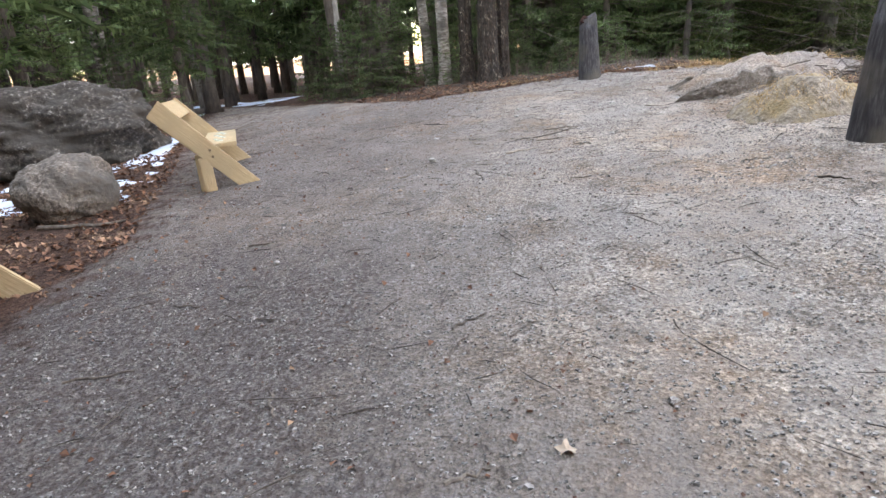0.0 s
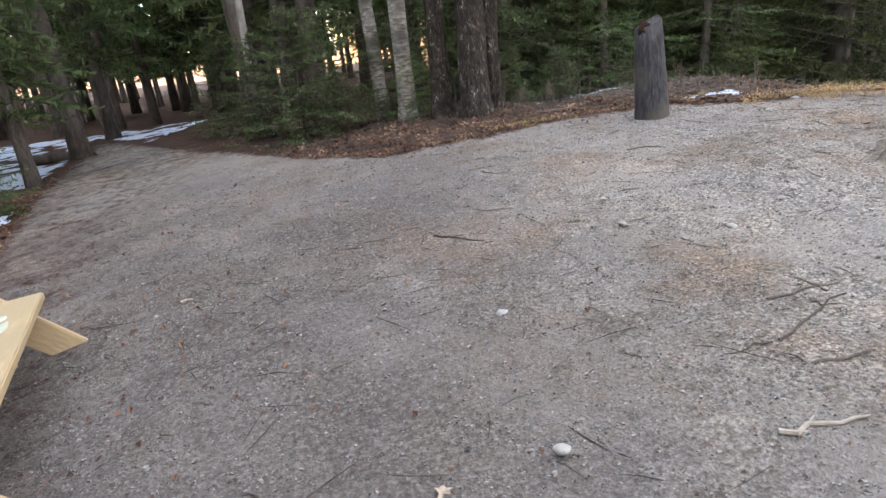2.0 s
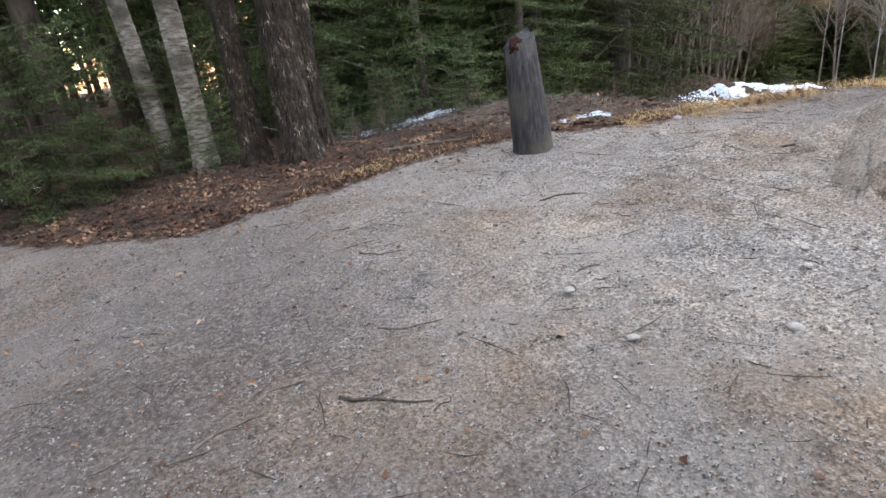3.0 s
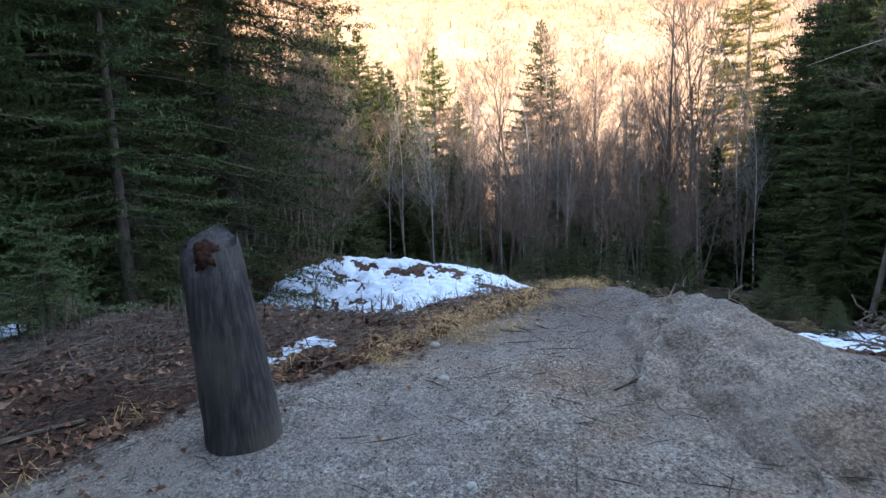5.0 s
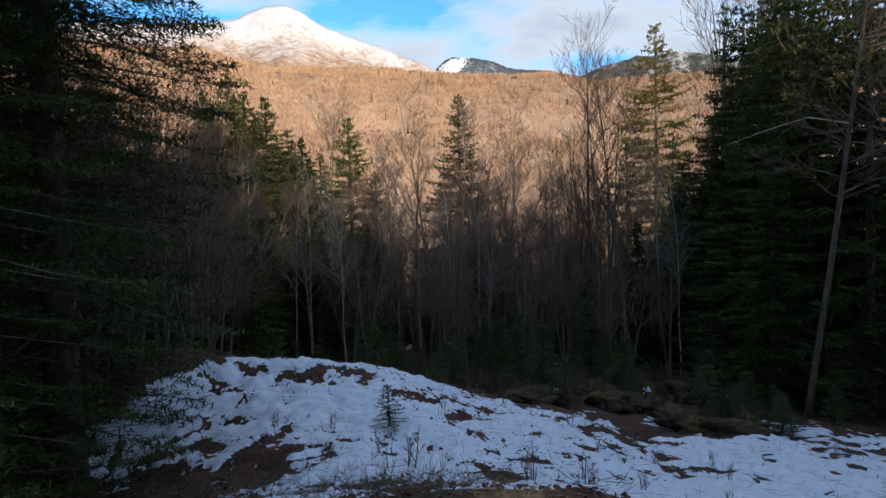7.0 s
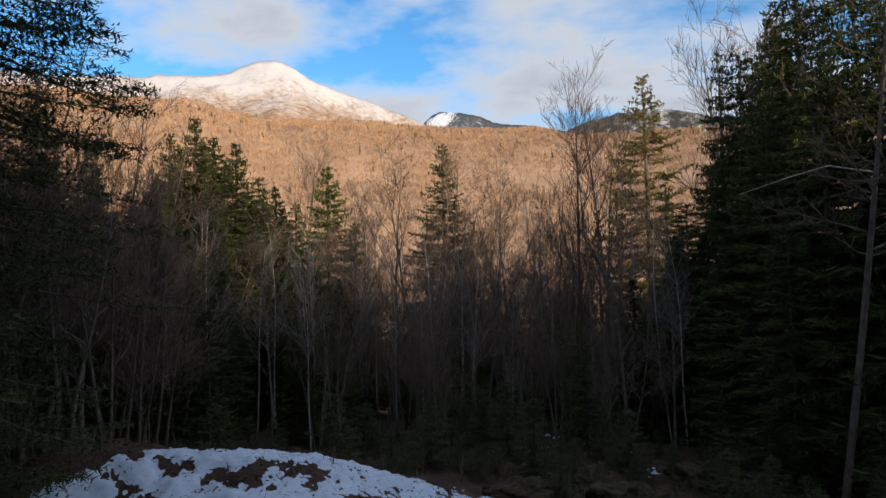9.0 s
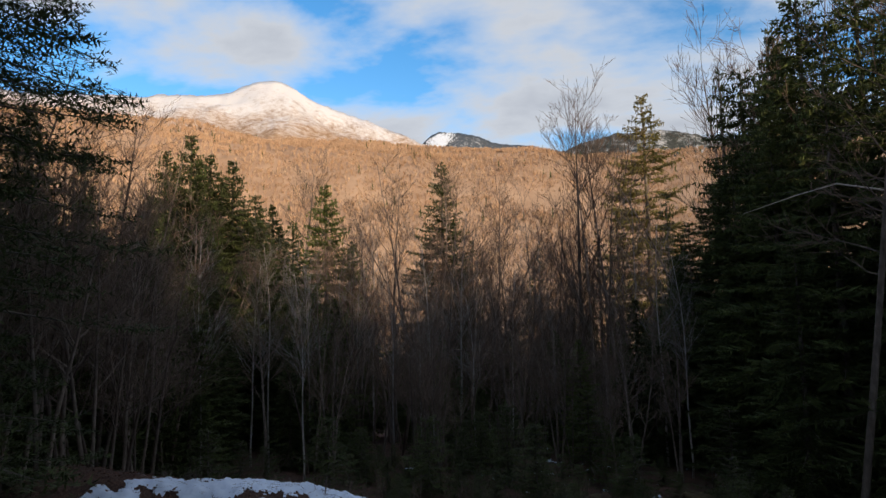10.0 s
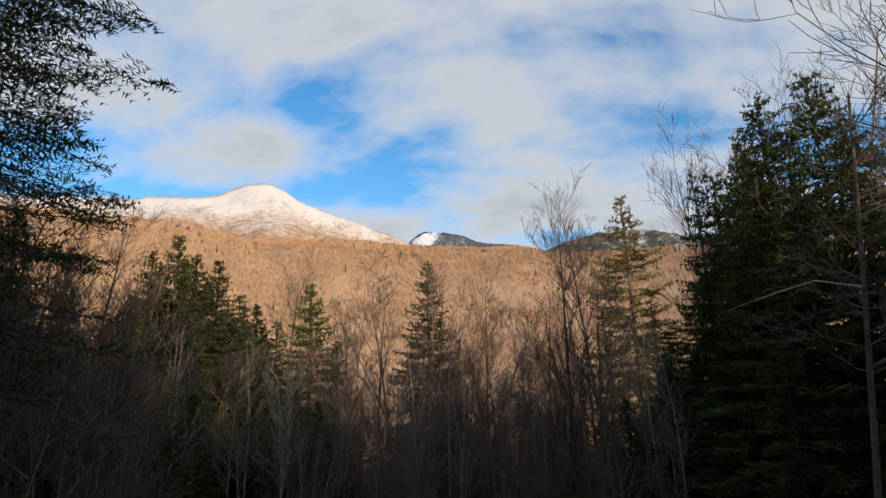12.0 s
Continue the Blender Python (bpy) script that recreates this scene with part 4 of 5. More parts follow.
for i, (x, y) in enumerate(spots):
    k = int(g.choice([0, 0, 1, 2, 2, 3, 3]))
    size, turn = g.uniform(0.75, 1.2), g.uniform(0, 360)
    if k == 3:
        plant(b3, x, y, turn, size)
    elif k in first:
        plant(thin[k], x, y, turn, size)
    else:
        first[k] = settle(thin[k], x, y, turn, size)
for x, y, k, size in ((4.0, 14.6, 1, 0.9), (2.4, 15.4, 0, 1.0), (5.3, 17.6, 1, 1.1), (3.2, 18.0, 2, 1.1), (6.4, 20.5, 1, 1.2), (0.6, 16.5, 1, 1.0), (-1.4, 15.2, 0, 0.9), (8.8, 19.5, 1, 1.2), (11, 22, 0, 1.3),
                      (-7.4, 10.5, 1, 0.8), (-9.5, 12.0, 1, 0.95), (-8.0, 14.5, 1, 0.9), (-11.5, 10.0, 1, 1.0), (-6.5, 16.5, 0, 0.9), (-13, 15, 1, 1.1), (-10.5, 18, 1, 1.1), (-5.5, 12.6, 1, 0.55)):
    plant(thin[k], x, y, 37 * x, size)

for i in range(80):
    plant(thin[1], g.uniform(-46, 14), g.uniform(26, 62), g.uniform(0, 360), g.uniform(0.7, 1.3))
for i in range(26):
    x, y = g.uniform(8, 24), g.uniform(22, 50)
    if math.atan2(x - CAMP[0], y - CAMP[1]) < radians(33):
        plant(thin[1], x, y, g.uniform(0, 360), g.uniform(0.7, 1.2))
# unseen trees added round the clearing's west and south sides to shade its ground
for x, y, k, size in ((-5.6, 2.6, 1, 1.0), (-4.3, 0.3, 1, 1.3), (-4.0, -2.2, 1, 1.4), (-1.6, -4.6, 1, 1.4), (-6.8, 0.2, 1, 1.1), (-5.2, -1.8, 0, 1.1), (-4.4, -4.2, 1, 1.2), (-8.5, 3.6, 1, 1.1), (-9.5, -2.0, 2, 1.2), (-2.6, -6.0, 1, 1.2), (-6.5, -6.0, 1, 1.2), (0.8, -8.0, 1, 1.1),
                      (4.5, -9.0, 0, 1.2), (-10.0, 6.5, 1, 1.1), (-12.5, 1.0, 1, 1.2), (-11.5, -6.5, 1, 1.2), (8.5, -7.5, 1, 1.1), (11.5, -5.5, 0, 1.2)):
    plant(thin[k], x, y, 61 * x, size)

# unseen trees added on the sun-blocking ridge behind the camera
for i in range(30):
    a, d = g.uniform(0, 1), g.uniform(26, 75)
    x, y = -0.8 * d + (a - 0.5) * 110 * 0.6, -0.6 * d - (a - 0.5) * 110 * 0.8
    plant(thin[int(g.integers(0, 3))], x, y, g.uniform(0, 360), g.uniform(0.9, 1.3))


# ---- big trunks at the clearing's edge ----
def bark_scales(trunk, root, gg, count=7000):
    """Small curling plates that stand off the trunk's skin."""
    quads = [f for f in trunk.data.polygons if len(f.vertices) == 4 and f.center.z < 6.5]
    area = np.array([f.area for f in quads])
    tris = []
    for i in gg.choice(len(quads), count, p=area / area.sum()):
        f = quads[i]
        q = [np.array(trunk.data.vertices[v].co) for v in f.vertices]
        a, b = gg.random(2)
        c = (q[0] * (1 - a) + q[1] * a) * (1 - b) + (q[3] * (1 - a) + q[2] * a) * b
        nrm = np.array(f.normal)
        side = np.cross(nrm, (0, 0, 1.0))
        side /= np.linalg.norm(side) + 1e-9
        up = np.cross(side, nrm)
        up = up * math.copysign(1, up[2]) + side * gg.normal(0, 0.25)
        w, h = gg.uniform(0.002, 0.008), gg.uniform(0.02, 0.10)
        off, curl = gg.uniform(0.002, 0.006), gg.uniform(0.003, 0.018)
        top, low = c + nrm * off + up * h * 0.5, c + nrm * (off + curl) - up * h * 0.5
        k = gg.uniform(0.5, 1.0)
        p0, p1, p2, p3 = top - side * w * k, top + side * w, low + side * w * k, low - side * w
        tris += [(p0, p1, p2), (p0, p2, p3)]
    tagged(soup("peeling_bark", np.array(tris), BARK_SCALE, root), kind="stuff")


def big_trunk(name, x, y, r, h, mat, label, lean, seed, flare=1.5):
    root = holder(name, (x, y, float(height(x, y)) - 0.05), label, "tree")
    zs = np.concatenate([np.linspace(-0.3, 1.2, 8), np.linspace(1.6, h, 12)])
    pts = np.stack([lean[0] * zs + 0.04 * np.sin(zs * 0.9 + seed), lean[1] * zs + 0.04 * np.cos(zs * 0.7 + seed), zs], -1)
    rad = r * (1 - 0.55 * np.clip(zs, 0, h) / h) * (1 + (flare - 1) * np.exp(-np.clip(zs, 0, 9) / 0.22))
    trunk = welded_tube("trunk", pts, rad, 36, mat, root, rough=0.24 if mat is SCALY_BARK else 0.16, seed=seed)
    gg = np.random.default_rng(seed)
    if mat is SCALY_BARK:
        bark_scales(trunk, root, gg)
    out, limbs = [], []
    for k in range(14):
        t = gg.uniform(0.35, 1.0)
        b = gg.uniform(0, 6.28)
        base = np.array([np.interp(t * h, zs, pts[:, 0]), np.interp(t * h, zs, pts[:, 1]), t * h])
        nd = np.array([math.cos(b), math.sin(b), gg.uniform(0.4, 1.0)])
        grow(gg, base, nd / np.linalg.norm(nd), gg.uniform(2.0, 4.0), 0.05, 2, out, limbs, 0.75, 1.0)
    tagged(soup("limbwork", limbs, mat, root), kind="stuff")
    soup("crown", out, TWIGS, root)
    return root


big_trunk("old_birch_tree", 0.84, 10.95, 0.165, 12, SCALY_BARK, "thick old tree with dark scaly peeling bark", (-0.01, 0.0), 61, 1.6)
big_trunk("old_birch_tree", 0.46, 11.35, 0.115, 12, SCALY_BARK, "dark scaly trunk growing beside a thicker one", (-0.03, 0.02), 62)
big_trunk("old_birch_tree", 1.12, 11.25, 0.11, 12, SCALY_BARK, "slim dark scaly stem behind a thick old tree", (0.02, 0.02), 67, 1.3)
big_trunk("white_birch_tree", 0.0, 11.9, 0.12, 12, BIRCH_BARK, "white birch with banded curling bark", (-0.02, 0.0), 63, 1.3)
big_trunk("white_birch_tree", -0.35, 12.5, 0.10, 12, BIRCH_BARK, "white birch trunk with grey moss patches", (-0.03, 0.01), 64, 1.3)
big_trunk("maple_tree", -2.4, 14.5, 0.16, 12, SPRUCE_BARK, "dark straight trunk among the undergrowth", (-0.05, 0.0), 65, 1.2)

big_trunk("grey_birch_tree", -7.1, 12.8, 0.15, 13, BIRCH_BARK, "pale grey trunk among hemlock boughs", (-0.02, 0.0), 66, 1.3)

# ---- bench ----
BENCH_AT, BENCH_TURN = (-1.74, 5.21), 19.6


def plank(name, profile, x0, x1, mat, parent, label="", bevel=0.006):
    """A board whose outline in y and z runs from x0 to x1."""
    bm = bmesh.new()
    a = [bm.verts.new((x0, y, z)) for y, z in profile]
    b = [bm.verts.new((x1, y, z)) for y, z in profile]
    bm.faces.new(a)
    bm.faces.new(list(reversed(b)))
    for i in range(len(profile)):
        j = (i + 1) % len(profile)
        bm.faces.new((a[j], a[i], b[i], b[j]))
    bmesh.ops.recalc_face_normals(bm, faces=bm.faces)
    bmesh.ops.bevel(bm, geom=bm.edges[:], offset=bevel, segments=2, affect="EDGES")
    return part(name, bm, mat, parent, label)


def bench(at, turn, label):
    """A Leopold bench. Its length runs along x; the front faces -y, the back is at +y."""
    root = holder("bench", (*at, float(height(*at))), label, "bench", "benches round the clearing")
    root.rotation_euler = (0, radians(2.0), radians(turn))
    for x0, x1 in ((0.0, 0.042), (1.56, 1.602)):
        plank("side_board", [(0.0, 0.0), (0.19, -0.02), (0.84, 0.66), (0.72, 0.79)], x0, x1, LUMBER_SIDE, root)
    for x0 in (0.044, 1.516):
        plank("rear_leg", [(0.46, -0.03), (0.53, -0.03), (0.53, 0.30), (0.46, 0.30)], x0, x0 + 0.042, LUMBER_LEG, root)
        plank("rear_leg", [(0.39, -0.03), (0.49, -0.03), (0.505, 0.27), (0.40, 0.27)], x0 - 0.044 if x0 < 1 else x0 + 0.044, x0 - 0.002 if x0 < 1 else x0 + 0.086, LUMBER_LEG, root)
    plank("seat", [(0.16, 0.345), (0.46, 0.335), (0.46, 0.375), (0.16, 0.385)], -0.01 + 0.054, 1.548, LUMBER, root, "pale green-tinged seat plank")
    plank("backrest", [(0.590, 0.62), (0.626, 0.60), (0.762, 0.745), (0.726, 0.765)], 0.044, 1.558, LUMBER, root)
    for x in (-0.004, 1.606):
        for dy, dz in ((0.375, 0.275), (0.39, 0.335)):
            bm = bmesh.new()
            bmesh.ops.create_cone(bm, cap_ends=True, segments=10, radius1=0.014, radius2=0.010, depth=0.012)
            bmesh.ops.rotate(bm, verts=bm.verts, matrix=Matrix.Rotation(radians(90 if x > 0 else -90), 3, "Y"))
            bmesh.ops.translate(bm, verts=bm.verts, vec=(x, dy, dz))
            part("bolt", bm, BOLT, root, "dark carriage bolt head")
    return root


bench_1 = bench(BENCH_AT, 90 + BENCH_TURN, "pale new lumber bench with sloping side boards")
bench_2 = copy_thing(bench_1, pose(-1.94, 1.70, float(height(-1.94, 1.70)), 0, 1.5, 90 + BENCH_TURN))
tagged(bench_2, "second pale lumber bench beside the gravel")


# ---- stones ----
def boulder(name, at, size, mat, label, category, seed, turn=0.0, rough=0.22, flat=0.0, sink=0.25, detail=4):
    bm = bmesh.new()
    bmesh.ops.create_icosphere(bm, subdivisions=detail, radius=1.0)
    for v in bm.verts:
        p = v.co.copy()
        k = 1 + rough * noise.noise(p * 1.1 + Vector((seed * 3.1, 0, 0))) + rough * 0.5 * noise.noise(p * 2.7 + Vector((0, seed, 0))) + rough * 0.22 * noise.noise(p * 7.0) + rough * 0.10 * noise.noise(p * 19.0)
        v.co = p * k
        if flat and v.co.z > flat:
            v.co.z = flat + (v.co.z - flat) * 0.35
    bmesh.ops.scale(bm, verts=bm.verts, vec=size)
    ob = part(name, bm, mat, smooth_shade=True)
    ob.matrix_basis = pose(at[0], at[1], float(height(at[0], at[1])) + size[2] * (1 - 2 * sink), 0, 0, turn)
    return tagged(ob, label, category)


boulder("boulder", (-5.65, 8.0), (1.62, 1.0, 0.76), DARK_ROCK, "large dark lichened boulder beside melting snow", "boulder", 3, 12, 0.36, 0.0, 0.25, 6)
boulder("boulder", (-3.42, 5.0), (0.40, 0.36, 0.32), GRANITE, "rounded grey granite boulder beside leaf litter", "boulder", 8, 10, 0.22, 0.0, 0.2, 5)


MOSS = material("mossy_earth", [(0.022, 0.017, 0.010), (0.055, 0.042, 0.020), (0.11, 0.092, 0.040)], 9, 1.0, 1.0, bump_scale=22, stain=(0.035, 0.020, 0.013), stain_scale=1.3)
for i, (x, y, a, b, c) in enumerate(((18.6, 6.9, 0.8, 0.6, 0.42), (18.3, 6.0, 0.55, 0.5, 0.32), (15.9, 4.6, 0.75, 0.4, 0.24), (17.0, 8.6, 0.8, 0.5, 0.30), (17.0, 3.6, 0.35, 0.3, 0.2), (16.6, 5.3, 0.5, 0.35, 0.26), (20.8, 4.2, 0.8, 0.6, 0.4))):
    boulder("hummock", (x, y), (a, b, c), MOSS, "dark mossy earth hummock among melting snow", "hummock", 50 + i, 40 * i, 0.75, 0, 0.3, 5)


# ---- posts ----
def post(at, h, lean, label, seed):
    root = holder("wooden_post", (*at, float(height(*at)) - 0.03), label, "post", "posts round the clearing")
    zs = np.linspace(-0.2, h, 16)
    pts = np.stack([lean[0] * zs, lean[1] * zs, zs], -1)
    rad = 0.165 - 0.045 * np.clip(zs, 0, h) / h
    shaft = welded_tube("shaft", pts, rad, 28, OLD_WOOD, root, rough=0.035, seed=seed)
    top = shaft.data.vertices
    for v in top:
        if v.co.z > h * 0.9:
            a = math.atan2(v.co.y - lean[1] * h, v.co.x - lean[0] * h)
            v.co.z += 0.06 * math.cos(a - 0.3) + 0.025 * math.sin(5 * a) - 0.04
    bm = bmesh.new()
    bmesh.ops.create_icosphere(bm, subdivisions=4, radius=0.055)
    for v in bm.verts:
        v.co *= 1 + 0.40 * noise.noise(v.co * 22 + Vector((seed, 0, 0))) + 0.3 * noise.noise(v.co * 70 + Vector((0, seed, 0)))
        v.co.z *= 1.25
    bmesh.ops.translate(bm, verts=bm.verts, vec=(lean[0] * h - 0.060, lean[1] * h - 0.040, h - 0.085))
    part("rotten_top", bm, ROT, root, "dark red-brown rotten heartwood", True)
    return root


post((2.15, 8.96), 0.92, (-0.02, 0.10), "weathered grey-black wooden post with a rotted top", 4)
post((2.74, 3.74), 0.92, (0.02, 0.0), "dark weathered wooden post at the clearing's edge", 9)


# ---- the rock ledge and heaps at the clearing's east side ----
def sheet(name, x0, x1, y0, y1, step, cover, mat, deep, seed, coarse=0.55, fine=2.2, power=0.7, ragged=1.0):
    """A sheet that lies on the ground where cover(x, y) is above a ragged noise; its rim sinks into the ground."""
    xs, ys = np.arange(x0, x1, step), np.arange(y0, y1, step)
    X, Y = np.meshgrid(xs, ys, indexing="ij")
    m = cover(X, Y) + coarse * wander(X, Y, 0.55, seed) + ragged * (0.38 * wander(X, Y, fine, seed + 3.0) + 0.16 * wander(X, Y, fine * 4, seed + 7.0))
    Z = bed(X, Y) - 0.05 + (deep + 0.03) * np.clip(m + 0.25, 0, 1.2) ** power + 0.012 * wander(X, Y, 6.0, seed)
    ok = m > -0.30
    n1, n2 = X.shape
    i = np.arange(n1 * n2).reshape(n1, n2)
    cell = ok[:-1, :-1] & ok[1:, :-1] & ok[1:, 1:] & ok[:-1, 1:]
    f = np.stack([i[:-1, :-1], i[1:, :-1], i[1:, 1:], i[:-1, 1:]], -1)[cell]
    usedv = np.unique(f)
    remap = np.zeros(n1 * n2, int)
    remap[usedv] = np.arange(len(usedv))
    V = np.stack([X, Y, Z], -1).reshape(-1, 3)[usedv]
    return mesh_object(name, V.tolist(), remap[f].tolist(), mat, smooth_shade=True)


def hump(x, y, cx, cy, ax, ay, turn):
    c, s = math.cos(radians(turn)), math.sin(radians(turn))
    u, v = (x - cx) * c + (y - cy) * s, -(x - cx) * s + (y - cy) * c
    return 1 - (u / ax) ** 2 - (v / ay) ** 2


rise = sheet("gravel_rise", 1.8, 5.2, 5.2, 8.2, 0.028, lambda x, y: 0.75 * np.clip(hump(x, y, 3.5, 6.8, 1.15, 0.46, 27), -1.2, 1), GROUND, 0.22, 41.0, 0.30, 1.8, 0.9)
rise.data.attributes.new("gravel", "FLOAT", "POINT").data.foreach_set("value", np.ones(len(rise.data.vertices), np.float32))
rise.data.attributes.new("dark_brown", "FLOAT", "POINT").data.foreach_set("value", np.full(len(rise.data.vertices), 0.25, np.float32))
tagged(rise, "low gravel-covered hump over buried rock", "ground", kind="structure")


def ledge_strip(line, tall, back, seed, label, flip=1.0):
    """A broken rock step along a line on the ground: a top that slopes back into the gravel, and an undercut, layered face."""
    p = np.array(line, float)
    t = np.linspace(0, 1, 90)
    k = np.linspace(0, 1, len(p))
    px, py = np.interp(t, k, p[:, 0]), np.interp(t, k, p[:, 1])
    for _ in range(6):
        px[1:-1], py[1:-1] = (px[:-2] + 2 * px[1:-1] + px[2:]) / 4, (py[:-2] + 2 * py[1:-1] + py[2:]) / 4
    dx, dy = np.gradient(px), np.gradient(py)
    le = np.hypot(dx, dy)
    ox, oy = flip * dy / le, -flip * dx / le
    cross = [(-1.0, -0.10), (-0.8, 0.25), (-0.55, 0.58), (-0.3, 0.85), (-0.12, 0.98), (-0.02, 1.0), (0.02, 0.9), (-0.02, 0.72), (0.03, 0.62), (-0.05, 0.45), (0.0, 0.36), (-0.10, 0.2), (-0.14, 0.05), (0.02, -0.06), (0.06, -0.3)]
    verts, faces = [], []
    for i in range(90):
        thick = math.sin(math.pi * t[i]) ** 0.7 if 0 < t[i] < 1 else 0.0
        h = tall * thick * (1 + 0.45 * noise.noise(Vector((t[i] * 7, seed, 0))))
        for j, (o, z) in enumerate(cross):
            d = o * back * (0.2 + 0.8 * thick) + 0.035 * noise.noise(Vector((px[i] * 6, py[i] * 6, j * 0.4 + seed))) + 0.018 * noise.noise(Vector((px[i] * 23, py[i] * 23, j * 2.3)))
            x, y = px[i] + ox[i] * d, py[i] + oy[i] * d
            verts.append((x, y, float(height(x, y)) - 0.05 * (1 - thick) ** 2 + h * z + 0.012 * noise.noise(Vector((x * 15, y * 15, z * 6 + seed)))))
    m = len(cross)
    for i in range(89):
        for j in range(m - 1):
            q = (i * m + j, i * m + j + 1, (i + 1) * m + j + 1, (i + 1) * m + j)
            faces.append(q if flip > 0 else q[::-1])
    ob = mesh_object("rock_ledge", verts, faces, LEDGE, smooth_shade=True)
    ob.data.materials.append(GROUND)
    ob.data.polygons.foreach_set("material_index", [1 if k % (m - 1) < 4 else 0 for k in range(len(faces))])
    ob.data.attributes.new("gravel", "FLOAT", "POINT").data.foreach_set("value", np.ones(len(verts), np.float32))
    ob.data.attributes.new("dark_brown", "FLOAT", "POINT").data.foreach_set("value", np.full(len(verts), 0.3, np.float32))
    return tagged(ob, label, "rock ledge")


ledge_strip(((2.25, 5.98), (2.53, 5.83), (2.91, 5.84), (3.33, 6.06), (3.92, 6.60)), 0.21, 0.28, 3.0, "eroded dark rock ledge at the gravel's edge")
ledge_strip(((2.40, 6.66), (2.85, 6.84), (3.30, 7.10)), 0.11, 0.16, 8.0, "low broken rock step worn out of gravel")
ledge_strip(((2.95, 7.36), (3.30, 7.32), (3.69, 7.22), (4.2, 7.15)), 0.12, 0.20, 5.0, "low cracked rock edge beside pale gravel", -1.0)
tagged(sheet("soil_mound", 2.1, 3.9, 3.8, 5.5, 0.035, lambda x, y: 0.9 * np.clip(hump(x, y, 2.92, 4.85, 0.60, 0.46, 20), -1.0, 1), MOSS_SOIL, 0.24, 48.0, 0.30, 2.6, 0.9), "small rounded soil mound with dry yellow grass", "mound")


def brush_pile(at, spread, n, seed, label):
    """A heap of dead twigs, each one a part."""
    root = holder("brush_pile", (*at, float(height(*at))), label, "brush pile")
    g = np.random.default_rng(seed)
    for k in range(n):
        a, le = g.uniform(0, 6.28), g.uniform(0.15, 0.5)
        c = np.array([g.normal(0, spread), g.normal(0, spread * 0.6), 0.03 + abs(g.normal(0, 0.10))])
        d = np.array([math.cos(a), math.sin(a), g.normal(0, 0.25)])
        s = np.linspace(-0.5, 0.5, 5)[:, None]
        soup("twig", tube(c + d * s * le + g.normal(0, 0.02, (5, 3)), np.linspace(0.006, 0.0025, 5), 4), TWIG, root)
    return root


brush_pile((4.05, 5.9), 0.26, 60, 3, "heap of dead brown twigs and leaves behind the ledge")
brush_pile((4.3, 6.95), 0.22, 14, 4, "small tangle of dead twigs on the gravel")


# ---- sticks, stones and leaves on the gravel ----
def stick(x0, y0, x1, y1, r, mat, label, seed):
    g = np.random.default_rng(seed)
    n = 7
    s = np.linspace(0, 1, n)
    d = np.array([x1 - x0, y1 - y0])
    le = np.hypot(*d)
    nrm = np.array([-d[1], d[0]]) / (le + 1e-6)
    bend = g.normal(0, 0.05) * np.sin(np.pi * s) * le + g.normal(0, 0.008, n)
    xs, ys = x0 + d[0] * s + nrm[0] * bend, y0 + d[1] * s + nrm[1] * bend
    zs = bed(xs, ys) + r * 0.7
    tr = [tube(np.stack([xs, ys, zs], -1), r * np.linspace(1.0, 0.45, n), 6)]
    if le > 0.22:
        k = int(g.integers(2, 5))
        a = math.atan2(d[1], d[0]) + g.choice([-0.7, 0.7])
        p = np.array([xs[k], ys[k], zs[k]])
        q = p + np.array([math.cos(a), math.sin(a), 0.03]) * le * 0.25
        tr.append(tube([p, q], [r * 0.5, r * 0.25], 4))
    return tagged(soup("stick", tr, mat), label, "stick", "sticks on the gravel")


SEEN = ((-1.27, 3.34, -1.07, 3.38), (-1.59, 1.99, -1.32, 2.01), (-1.41, 2.57, -1.26, 2.53), (-0.04, 1.96, 0.10, 2.06), (0.76, 5.25, 1.19, 5.45), (-0.67, 1.68, -0.62, 1.55),
        (-0.07, 1.19, 0.05, 1.22), (2.01, 3.12, 2.12, 3.02), (1.87, 3.69, 2.04, 3.67), (0.90, 5.51, 1.24, 5.54), (0.76, 5.09, 0.99, 5.08), (0.19, 4.43, 0.22, 4.11), (-0.40, 4.49, -0.30, 4.66),
        (-0.82, 4.45, -0.79, 4.35), (-0.28, 7.11, -0.01, 6.84), (-0.82, 7.20, -0.55, 7.21), (-2.42, 6.85, -2.13, 6.75))
for i, (a, b, c, d) in enumerate(SEEN):
    stick(a, b, c, d, 0.007, TWIG, "thin dark dead twig lying on gravel", 100 + i)
for i, (a, b, c, d) in enumerate(((-0.93, 6.50, -0.81, 6.59), (0.04, 7.45, 0.30, 7.30), (0.19, 8.40, 0.50, 8.35), (0.28, 8.24, 0.49, 8.07), (1.04, 7.20, 1.15, 7.17), (0.02, 7.94, 0.12, 7.98), (0.28, 7.14, 0.33, 7.14),
                                  (3.05, 7.45, 3.55, 7.26), (-1.56, 4.30, -1.48, 4.49), (1.45, 8.02, 1.72, 7.88), (2.0, 6.0, 2.3, 5.9))):
    stick(a, b, c, d, 0.006, TWIG, "thin dark dead twig lying on gravel", 140 + i)
stick(0.47, 4.85, 0.73, 4.82, 0.010, PALE_TWIG, "pale peeled stick lying on gravel", 170)
stick(-1.83, 6.83, -1.77, 6.86, 0.011, PALE_TWIG, "short pale chip of wood on gravel", 171)
stick(-3.45, 4.58, -2.62, 4.42, 0.022, TWIG, "broken grey branch lying before a boulder", 172)
stick(1.35, 10.2, 2.0, 9.75, 0.020, TWIG, "dead branch lying at the wood's edge", 173)
